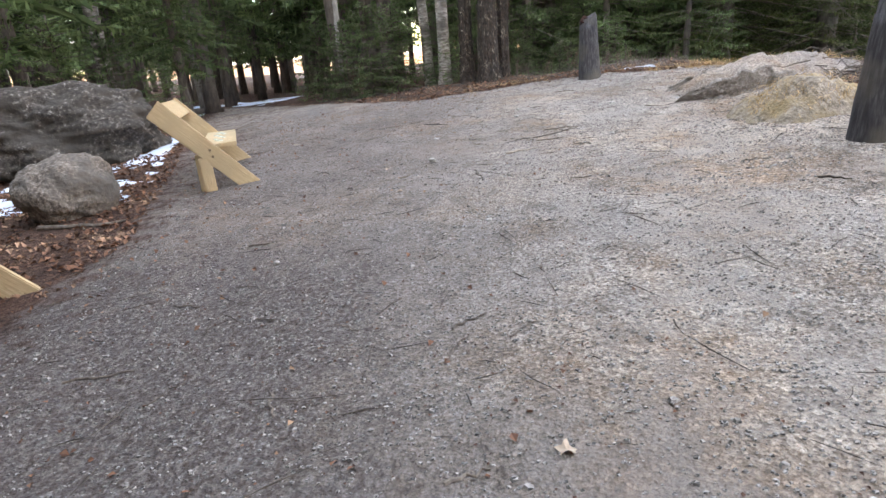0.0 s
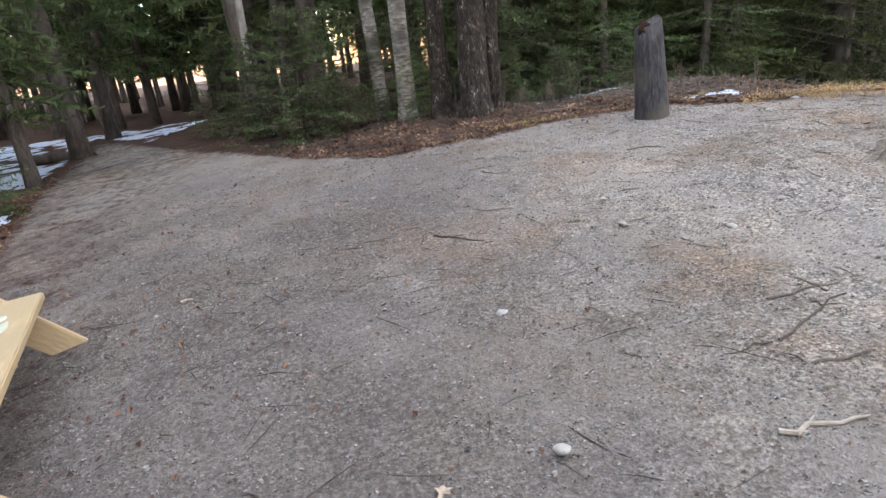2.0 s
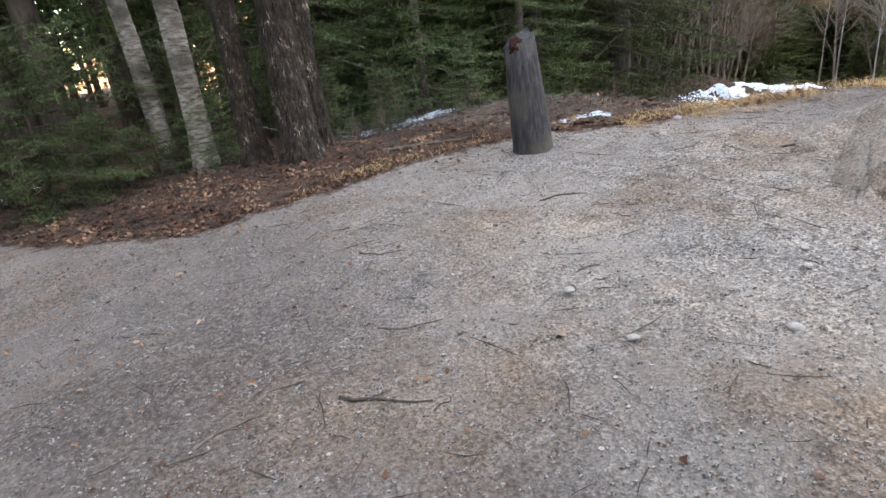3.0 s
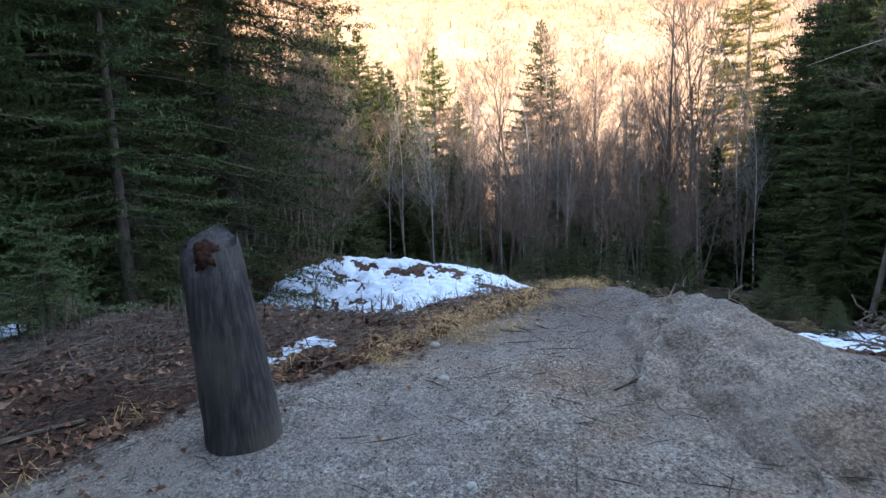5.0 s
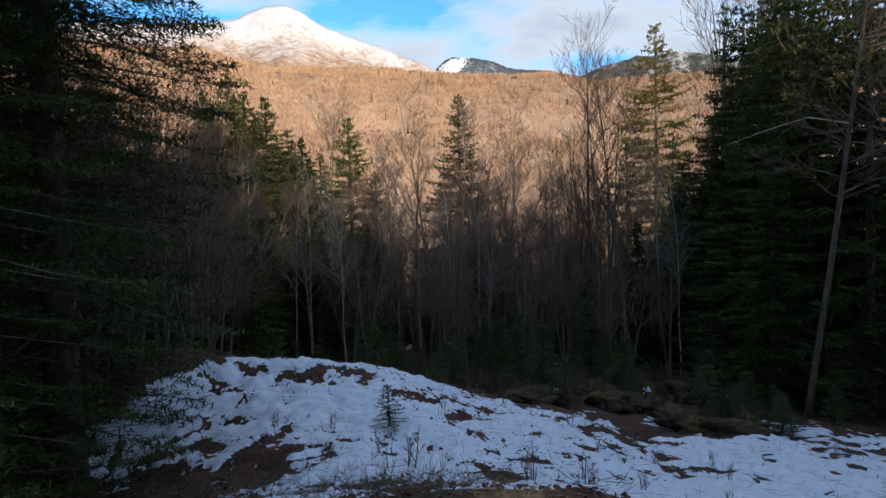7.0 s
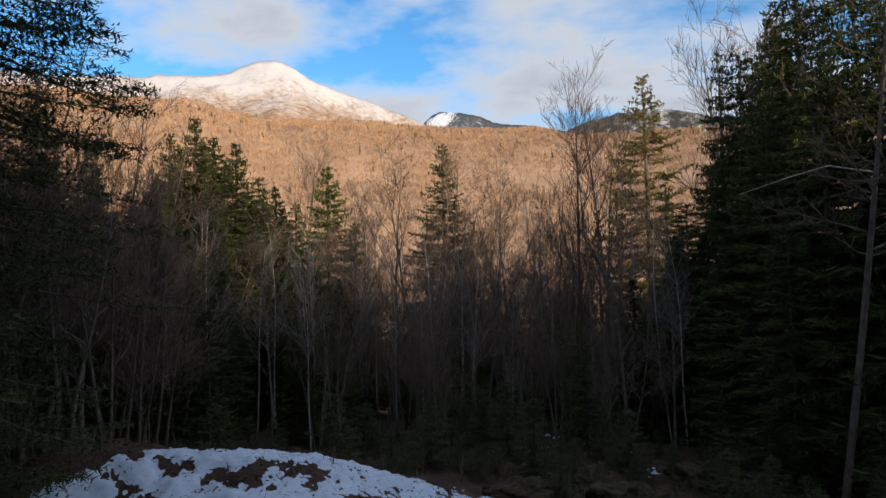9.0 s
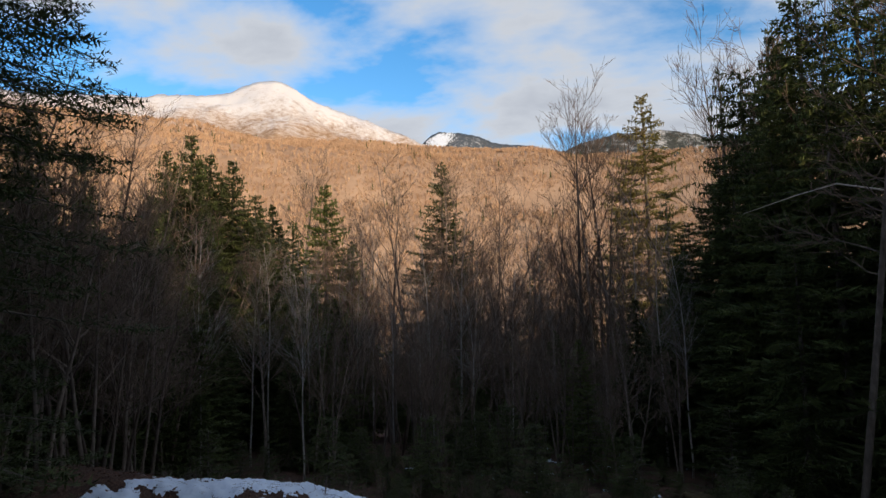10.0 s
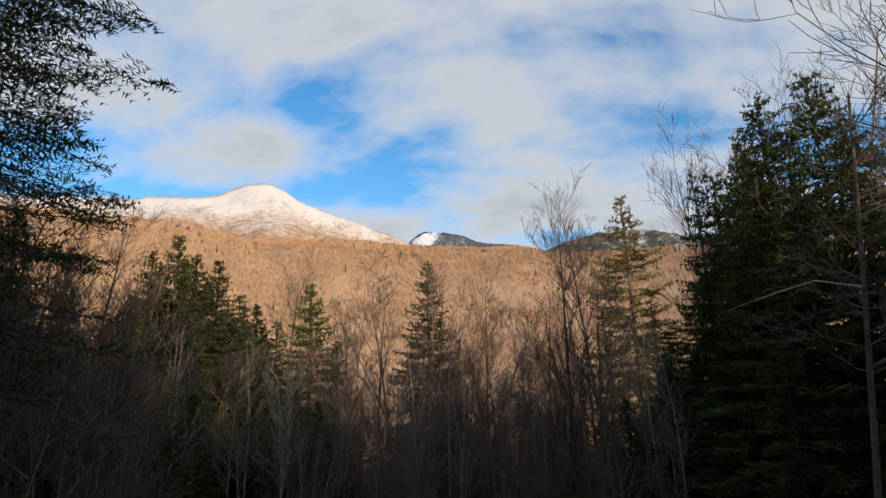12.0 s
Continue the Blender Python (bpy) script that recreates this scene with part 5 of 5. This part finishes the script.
g = np.random.default_rng(9)
for i in range(60):
    x, y, a, le = g.uniform(-2.2, 4.5), g.uniform(0.6, 9.2), g.uniform(0, 3.14), g.uniform(0.05, 0.2)
    stick(x, y, x + le * math.cos(a), y + le * math.sin(a), g.uniform(0.003, 0.006), TWIG, "thin dark dead twig lying on gravel", 200 + i)

for i, (x, y, r) in enumerate(((-0.16, 5.0, 0.032), (-0.13, 5.9, 0.04), (1.22, 6.25, 0.036), (0.77, 6.61, 0.026), (1.67, 6.47, 0.024), (1.81, 6.57, 0.024), (0.84, 7.06, 0.026), (0.31, 1.65, 0.022), (2.1, 7.9, 0.03), (2.9, 8.3, 0.035),
                              (1.4, 5.0, 0.022), (2.4, 6.2, 0.028), (0.2, 3.2, 0.02), (-1.0, 3.0, 0.02), (3.3, 8.5, 0.04), (1.1, 8.5, 0.022))):
    boulder("stone", (x, y), (r * 0.95, r * 0.75, r * 0.5), PALE_STONE, "small pale stone lying on gravel", "stone", 30 + i, 50 * i, 0.3, 0, 0.25, 2)["group"] = "stones on the gravel"


def leaf_tris(x, y, z, size, g, flat=0.35):
    """Bent, lobed dry leaves: a few triangles each."""
    n = len(x)
    a = g.uniform(0, 6.28, n)
    f = np.stack([np.cos(a), np.sin(a), g.normal(0, flat, n)], -1) * size[:, None]
    s = np.stack([-np.sin(a), np.cos(a), g.normal(0, flat, n)], -1) * size[:, None] * 0.42
    c = np.stack([x, y, z + 0.25 * size], -1)
    up = np.zeros((n, 3))
    up[:, 2] = size * g.uniform(0.05, 0.4, n)
    return np.concatenate([np.stack([c - f * 0.5, c + s + up, c + f * 0.5], 1), np.stack([c - f * 0.5, c + f * 0.5, c - s + up], 1)])


def lobed_leaf(x, y, size, seed):
    """One curled maple leaf with five lobes."""
    g = np.random.default_rng(seed)
    a = np.linspace(0, 2 * np.pi, 15)[:-1]
    r = size * np.where(np.arange(14) % 3 == 0, 0.62, np.where(np.arange(14) % 3 == 1, 0.40, 0.30)) * g.uniform(0.85, 1.15, 14)
    rim = np.stack([x + r * np.cos(a), y + r * np.sin(a), bed(np.array([x]), np.array([y]))[0] + 0.004 + 0.35 * size * np.sin(a + seed) ** 2 * g.uniform(0.4, 1.0, 14)], -1)
    mid = np.array([x, y, rim[:, 2].min() + 0.004])
    tris = np.stack([np.stack([mid, rim[k], rim[(k + 1) % 14]]) for k in range(14)])
    return tagged(soup("dry_leaf", tris, PALE_LEAF), "curled pale dry leaf on gravel", "leaf", "dry leaves on the gravel")


for i, (x, y) in enumerate(((-0.38, 4.08), (0.59, 6.83), (-0.55, 4.97), (0.25, 1.24), (-0.66, 8.89), (-0.64, 8.2), (2.9, 7.85))):
    lobed_leaf(x, y, 0.055, i)


def scatter(name, count, x0, x1, y0, y1, accept, make, mat, label, category, seed):
    g = np.random.default_rng(seed)
    x, y = g.uniform(x0, x1, count), g.uniform(y0, y1, count)
    k = accept(x, y, g)
    x, y = x[k], y[k]
    return tagged(soup(name, make(x, y, bed(x, y), g), mat), label, category, kind="stuff")


def pebbles(x, y, z, g):
    """Low rounded stones: a rim, a shoulder and a flat top."""
    n = len(x)
    r = g.uniform(0.0035, 0.009, n) * np.where(g.random(n) < 0.05, 1.9, 1.0)
    c = np.stack([x, y, z - 0.1 * r], -1)
    a, tip = g.uniform(0, 6.28, n), g.normal(0, 0.12, n)
    rim, shoulder = [], []
    for k in range(5):
        b = a + k * 1.2566
        d = np.stack([np.cos(b), np.sin(b) * 0.8, 0 * b], -1) * (r * g.uniform(0.8, 1.25, n))[:, None]
        rim.append(c + d)
        lifted = c + d * 0.68
        lifted[:, 2] += r * (0.5 + tip * np.cos(b) + g.uniform(0, 0.12, n))
        shoulder.append(lifted)
    tris = []
    for k in range(5):
        m = (k + 1) % 5
        tris += [np.stack([rim[k], rim[m], shoulder[m]], 1), np.stack([rim[k], shoulder[m], shoulder[k]], 1)]
    tris += [np.stack([shoulder[0], shoulder[k], shoulder[k + 1]], 1) for k in (1, 2, 3)]
    return np.concatenate(tris)


scatter("pebbles", 100000, -2.8, 5.4, 0.3, 9.8, lambda x, y, g: (gravelled(x, y) > 0.5) & (g.random(len(x)) < 0.35 + 0.65 * np.exp(-((x - 1.2) / 3) ** 2)), pebbles, PEBBLE, "loose grey pebbles strewn over the gravel", "pebbles", 61)
scatter("leaf_litter", 90000, -6.5, 4.5, 3.0, 15.0, lambda x, y, g: (gravelled(x, y) < 0.42) & (g.random(len(x)) < np.exp(-np.clip(y - 10.8 + 0.55 * np.clip(x - 0.9, 0, 2.4), 0, 9) / 0.9) * np.clip(0.75 + 0.9 * wander(x, y, 1.4, 6.0), 0.12, 1)) & (height(x, y) > 0.0),
        lambda x, y, z, g: leaf_tris(x, y, z, g.uniform(0.014, 0.055, len(x)), g), LEAF, "brown and rust dead leaves along the wood's edge", "leaf litter", 62)
scatter("gravel_litter", 5200, -3.2, 3.5, 0.5, 10.0, lambda x, y, g: (gravelled(x, y) > 0.3) & (g.random(len(x)) < np.exp(-np.clip(x + 2.6, 0, 9) / 1.1) + np.exp(-np.clip(9.6 - y, 0, 9) / 0.5) + 0.04),
        lambda x, y, z, g: leaf_tris(x, y, z, g.uniform(0.012, 0.035, len(x)), g), LEAF, "broken bits of dead leaf on the gravel", "leaf litter", 66)
scatter("gravel_litter", 15000, -2.2, 5.2, 0.5, 9.6, lambda x, y, g: (gravelled(x, y) > 0.6) & (g.random(len(x)) < 0.45 + 0.55 * (x > 2.2)),
        lambda x, y, z, g: leaf_tris(x, y, z, g.uniform(0.006, 0.016, len(x)), g, 0.15), DARK_LEAF, "dark crumbs of bark and leaf on the gravel", "leaf litter", 67)
scatter("slope_litter", 85000, 2.4, 16, 6.0, 18.0, lambda x, y, g: (gravelled(x, y) < 0.45) & (crest(x, y) > -0.6) & (g.random(len(x)) < 0.25 + 0.75 * (y > 8.6) * (x < 9)),
        lambda x, y, z, g: leaf_tris(x, y, z, g.uniform(0.02, 0.065, len(x)), g), DARK_LEAF, "dead brown leaves on the slope below", "leaf litter", 63)


def twiglets(x, y, z, g, upright=0.12):
    """Thin dead twigs lying across one another, a few of them on end."""
    n = len(x)
    a, le, r = g.uniform(0, 6.28, n), g.uniform(0.05, 0.30, n), g.uniform(0.0012, 0.0032, n)
    tilt = np.where(g.random(n) < upright, g.uniform(0.5, 1.4, n), g.normal(0, 0.05 + 0.5 * upright, n))
    d = np.stack([np.cos(a) * np.cos(tilt), np.sin(a) * np.cos(tilt), np.sin(np.abs(tilt))], -1) * le[:, None]
    c = np.stack([x, y, z + g.uniform(0.002, 0.02, n)], -1)
    w = np.stack([-np.sin(a), np.cos(a), 0 * a], -1) * r[:, None]
    u = np.zeros((n, 3))
    u[:, 2] = r * 1.6
    mid = c + d * 0.5 + w * g.normal(0, 4, n)[:, None]
    tip = c + d
    return np.concatenate([np.stack(t, 1) for t in ((c - w, c + w, mid + u), (c - w, mid + u, mid - w), (c + w, mid + w, mid + u), (mid - w, mid + u, tip), (mid + u, mid + w, tip))])


scatter("twig_litter", 15000, 2.4, 9.0, 8.4, 14.0, lambda x, y, g: (gravelled(x, y) < 0.4) & (crest(x, y) > -1.5) | (gravelled(x, y) < 0.25), twiglets, TWIG, "dead twigs strewn over leaves on the bank", "twigs", 68)
scatter("twig_litter", 7000, -4.5, 4.0, 9.3, 12.8, lambda x, y, g: gravelled(x, y) < 0.4, twiglets, TWIG, "dead twigs in the leaves along the wood's edge", "twigs", 69)
scatter("twig_litter", 2600, -2.6, 5.2, 0.4, 9.4, lambda x, y, g: (gravelled(x, y) > 0.4) & (g.random(len(x)) < 0.35 + 0.65 * (x > 2.6)), lambda x, y, z, g: twiglets(x, y, z - 0.006, g, 0.0), TWIG, "fine dead twigs on the gravel", "twigs", 70)
scatter("twig_litter", 6000, 5.5, 20.0, 2.0, 18.0, lambda x, y, g: gravelled(x, y) < 0.2, lambda x, y, z, g: twiglets(x, y, z + 0.05, g), TWIG, "dead stems standing out of the snow", "twigs", 71)


def blades(x, y, z, g):
    n = len(x)
    a, le = g.uniform(0, 6.28, n), g.uniform(0.06, 0.28, n)
    c = np.stack([x, y, z - 0.005], -1)
    w = np.stack([-np.sin(a), np.cos(a), 0 * a], -1) * 0.0021
    mid = c + np.stack([np.cos(a) * 0.35 * le, np.sin(a) * 0.35 * le, 0.38 * le * g.uniform(0.4, 1.2, n)], -1)
    tip = c + np.stack([np.cos(a) * 0.95 * le, np.sin(a) * 0.95 * le, 0.22 * le], -1)
    return np.concatenate([np.stack([c - w, c + w, mid], 1), np.stack([mid - w, mid + w, tip], 1)])


def grassy(x, y, g):
    tuft = wander(x, y, 2.2, 4.0)
    rim = np.abs(y - (9.75 - 0.42 * np.clip(x - 1.5, 0, 9) - 0.40 * smooth(2.3, 3.1, x))) < 0.18 + 0.16 * (x > 2.8)
    return rim & (tuft > 0.12 - 0.17 * (x > 2.6)) & (x > 0.3) & (g.random(len(x)) < 0.45 + 0.55 * (x > 2.6))


scatter("dry_grass", 34000, 0.3, 5.4, 7.4, 10.6, grassy, blades, STRAW, "dry straw-coloured grass along the gravel's edge", "grass", 64)
scatter("dry_grass", 1800, 2.4, 3.4, 4.3, 5.2, lambda x, y, g: np.hypot((x - 2.82) / 0.4, (y - 4.75) / 0.32) < 1, lambda x, y, z, g: blades(x, y, z + 0.22 * np.clip(1 - ((x - 2.92) / 0.55) ** 2 - ((y - 4.85) / 0.42) ** 2, 0, 1) ** 0.5 - 0.02, g), STRAW,
        "dry yellow grass on a soil mound", "grass", 65)


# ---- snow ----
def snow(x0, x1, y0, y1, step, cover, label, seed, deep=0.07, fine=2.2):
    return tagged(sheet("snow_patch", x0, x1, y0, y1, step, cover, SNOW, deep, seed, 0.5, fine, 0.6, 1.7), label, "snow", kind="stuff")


def slope_cover(x, y):
    s = crest(x, y)
    c = 0.50 * smooth(0.5, 2.2, s) - 0.20
    c = c - 1.3 * smooth(10.2, 12.2, y - 0.22 * (x - 5)) * smooth(11.5, 8.0, x) - 0.9 * smooth(15.6, 17.4, y) - 0.45 * smooth(14.6, 17.0, x) * smooth(4, 8, y)
    c = c - 1.4 * smooth(0.05, 0.4, gravelled(x, y)) - 0.5 * smooth(1.2, 0.3, s)
    c = c - 1.3 * np.exp(-(((x - 13.9) / 1.6) ** 2 + ((y - 16.5) / 1.3) ** 2)) - 1.5 * smooth(0.4, -1.4, y) - 0.18 * smooth(14.5, 17.0, x)
    return c - 0.6 * np.exp(-(((x - 15.5) / 2.2) ** 2 + ((y - 6.6) / 0.9) ** 2)) - 0.14 * smooth(12.5, 15.5, x) * smooth(7, 4.5, y) - 0.8 * smooth(17.5, 20, x)


snow(4.2, 20.5, -1.5, 18.0, 0.075, slope_cover, "melting white snow, tinted shade-blue, over the bank below the gravel", 3.0, 0.09)
snow(2.7, 4.6, 8.4, 9.8, 0.03, lambda x, y: 0.22 - 0.9 * np.abs(y - 9.33 + 0.35 * (x - 2.9)) / 0.22, "thin strips of snow in the leaves beside the gravel", 31.0, 0.04)
snow(21, 34, -4, 14, 0.16, lambda x, y: -0.42 + 0 * x, "broken snow among trees on the lower slope", 8.0)
snow(3.6, 9.5, 9.1, 13.2, 0.05, lambda x, y: -0.46 + 0 * x, "small leftover snow scraps among dead leaves", 12.0, 0.05)
snow(-9.5, -2.9, 4.2, 10.8, 0.06, lambda x, y: 0.02 - 1.2 * smooth(5.2, 4.3, y) + 0.35 * np.exp(-(((x + 4.0) / 0.7) ** 2 + ((y - 8.1) / 1.1) ** 2)) - 1.2 * (gravelled(x, y) > 0.3) - 1.5 * (np.hypot((x + 5.65) / 1.6, (y - 8.0) / 1.0) < 0.9), "thawing snow patches around the boulders", 15.0, 0.06)
snow(-16, -5.5, 12, 24, 0.12, lambda x, y: 0.12 - 1.4 * (gravelled(x, y) > 0.2), "thawing snow patches on the forest floor", 19.0, 0.06)
snow(1.6, 7.5, 11.2, 17.5, 0.08, lambda x, y: 0.10 + 0.5 * np.exp(-(((x - 2.7) / 1.9) ** 2 + ((y - 12.8) / 0.9) ** 2)) - 0.8 * np.exp(-np.clip(y - 11.2, 0, 9) / 0.5), "snow tinted shade-blue under the dark spruces", 23.0, 0.07)
snow(-2.6, -0.5, 13.2, 15.5, 0.06, lambda x, y: -0.2 + 0 * x, "small snow patch behind the birches", 27.0, 0.05)

# the ice left on the bench seat
bm = bmesh.new()
for k in range(7):
    gg = bmesh.ops.create_icosphere(bm, subdivisions=3, radius=1.0)
    sx, sy = random.uniform(0.04, 0.10), random.uniform(0.015, 0.045)
    for v in gg["verts"]:
        w = 1 + 0.4 * noise.noise(v.co * 2 + Vector((k * 3.0, 0, 0)))
        v.co = Vector((0.35 + 0.15 * k + v.co.x * sx * w, 0.31 + 0.04 * math.sin(k * 2.1) + v.co.y * sy * w, 0.383 + max(0.0, v.co.z) * 0.010 - 0.004))
ice = part("seat_ice", bm, ICE, smooth_shade=True)
ice.matrix_basis = bench_1.matrix_basis.copy()
tagged(ice, "thin melting ice on the bench seat", "ice")

# ---- undergrowth ----
sap = conifer(2.4, 1.05, 0.12, 0.14, HEMLOCK_GREEN, SPRUCE_BARK, "young bushy hemlock at the wood's edge", 71, 0.025, 0.62, 0.15, 0.15, kind_name="young_hemlock", needles=0.06)
settle(sap, -1.45, 11.9, 10, 0.75)
for x, y, k in ((-1.0, 12.4, 0.75), (-2.2, 13.3, 0.7), (-0.1, 12.5, 0.6), (0.1, 11.9, 0.4), (-3.2, 15.6, 0.8), (1.9, 13.4, 0.7), (3.0, 13.2, 0.8), (3.9, 12.9, 0.7), (-6.6, 11.8, 0.9), (-7.6, 9.7, 1.1), (-4.9, 10.4, 0.5), (-6.3, 9.9, 0.9), (-8.6, 8.4, 1.2),
                (2.3, 12.1, 0.35), (3.3, 11.8, 0.4), (1.6, 12.3, 0.4), (4.3, 11.9, 0.45), (2.9, 13.9, 0.8), (1.2, 12.9, 0.6)):
    plant(sap, x, y, 53 * x, k)
sap_2 = conifer(2.4, 1.0, 0.12, 0.14, SPRUCE_GREEN, SPRUCE_BARK, "young dark spruce among brush on the bank", 73, 0.025, 0.62, 0.2, 0.17, kind_name="young_spruce", needles=0.06)
settle(sap_2, 5.2, 12.6, 0, 0.55)
for x, y, k in ((11.5, 10.7, 0.32), (18.5, 2.6, 0.42), (17.0, 0.2, 0.6), (19.5, 8.5, 0.9), (21.5, 6.0, 0.8), (20.5, 3.8, 0.7), (22.5, 9.5, 1.0), (19.8, 0.5, 0.9), (18.9, -1.2, 1.1), (16.5, -2.0, 0.9),
                (20.8, 11.5, 0.9), (18.5, 13.5, 0.9), (17.6, 16.2, 0.8), (14.0, 18.2, 0.9), (23.5, 3.0, 1.1), (24.5, 7.0, 1.2), (25.0, 11.5, 1.3), (21.0, 1.5, 1.0), (15.2, 18.6, 0.7), (11.8, 18.8, 0.9)):
    plant(sap_2, x, y, 53 * x, k)
g = np.random.default_rng(37)
for i in range(60):
    x, y = g.uniform(18, 30), g.uniform(-4, 19)
    plant(sap_2, x, y, g.uniform(0, 360), g.uniform(0.25, 0.6) * (1 + 0.06 * (x - 18)))
shrub = bare_tree(1.5, 0.012, "leafless brown shrub on the bank", 72, TWIG, levels=3, clear=0.15, stems=5, spread=0.9, kind_name="shrub")
settle(shrub, 8.6, 9.6, 0, 0.6)
g = np.random.default_rng(31)
for i in range(150):
    x, y = g.uniform(5.8, 24), g.uniform(-2, 16)
    plant(shrub, x, y, g.uniform(0, 360), g.uniform(0.16, 0.42) * (2.2 if x > 17 else 1))
for i in range(60):
    x, y = g.uniform(16.6, 22.5), g.uniform(2.5, 13.5)
    plant(shrub if i % 2 else sap_2, x, y, g.uniform(0, 360), g.uniform(0.3, 0.75) * (1 if i % 2 else 0.62))
for x, y, k in ((3.6, 9.6, 0.3), (4.4, 9.5, 0.35), (5.0, 9.9, 0.4), (-5.2, 9.4, 1.0), (-6.9, 9.2, 1.2), (3.1, 10.2, 0.35), (2.7, 12.6, 0.9), (1.0, 12.6, 0.8), (6.0, 9.9, 0.4), (6.5, 6.9, 0.4), (5.9, 6.1, 0.35)):
    plant(shrub, x, y, 91 * x, k)

for i in range(16):
    plant(shrub, g.uniform(1.3, 5.2), g.uniform(10.7, 12.2), g.uniform(0, 360), g.uniform(0.25, 0.5))
for i in range(34):
    x, y = g.uniform(-4, 6.5), g.uniform(12.3, 17)
    if gravelled(x, y) < 0.1:
        plant(shrub, x, y, g.uniform(0, 360), g.uniform(0.4, 0.9))

# a leaning grey trunk, and a sapling bent over in an arch
lean = holder("leaning_tree", (19.6, 1.45, float(height(19.6, 1.45))), "leaning grey trunk with a pale bare limb", "tree")
zs = np.linspace(-0.3, 12.5, 16)
welded_tube("trunk", np.stack([-0.055 * zs, -0.125 * zs + 0.0015 * zs ** 2, zs], -1), 0.080 * (1 - 0.75 * np.clip(zs, 0, 12) / 12) + 0.010, 9, GREY_BARK, lean, rough=0.1, seed=5)
lg, tw, lw = np.random.default_rng(15), [], []
for k in range(26):
    zz, b = lg.uniform(5.0, 12.2), lg.uniform(0, 6.28)
    nd = np.array([math.cos(b), math.sin(b), 0.35])
    grow(lg, np.array([-0.055 * zz, -0.125 * zz + 0.0015 * zz ** 2, zz]), nd / np.linalg.norm(nd), lg.uniform(1.2, 2.3), 0.016, 2, tw, lw, 0.8, 0.6)
tagged(soup("limbwork", lw, GREY_BARK, lean), kind="stuff")
soup("limb", tube([(-0.43, -0.89, 7.85), (-0.2, 0.0, 8.1), (0.0, 0.8, 7.9), (0.2, 1.9, 7.55)], [0.024, 0.019, 0.014, 0.005], 6), PALE_TWIG, lean, "pale bare limb")

soup("crown", tw, TWIGS, lean)
zb = float(height(27.8, 14.2))
arch = holder("bent_sapling", (27.8, 14.2, zb), "pale sapling bent over in an arch", "tree")
welded_tube("stem", [(0, 0, -0.3), (0.0, -0.3, 1.8), (0.0, -1.1, 3.4), (0.1, -2.2, 4.15), (0.3, -3.4, 4.1), (0.45, -4.8, 3.75), (0.5, -5.9, 3.15), (0.5, -6.4, 2.6)], [0.045, 0.042, 0.038, 0.034, 0.03, 0.025, 0.018, 0.008], 7, GREY_BARK, arch)

# a rotten log beside the path into the woods
bm_log = welded_tube("fallen_log", [(-0.7, 0, 0.05), (-0.3, 0.03, 0.06), (0.2, 0.0, 0.07), (0.7, -0.05, 0.05)], [0.10, 0.11, 0.10, 0.07], 12, SPRUCE_BARK, rough=0.2, seed=3)
bm_log.matrix_basis = pose(-7.0, 16.6, float(height(-7.0, 16.6)) + 0.02, 0, 0, 12)
tagged(bm_log, "dark rotten log lying beside the path", "log")
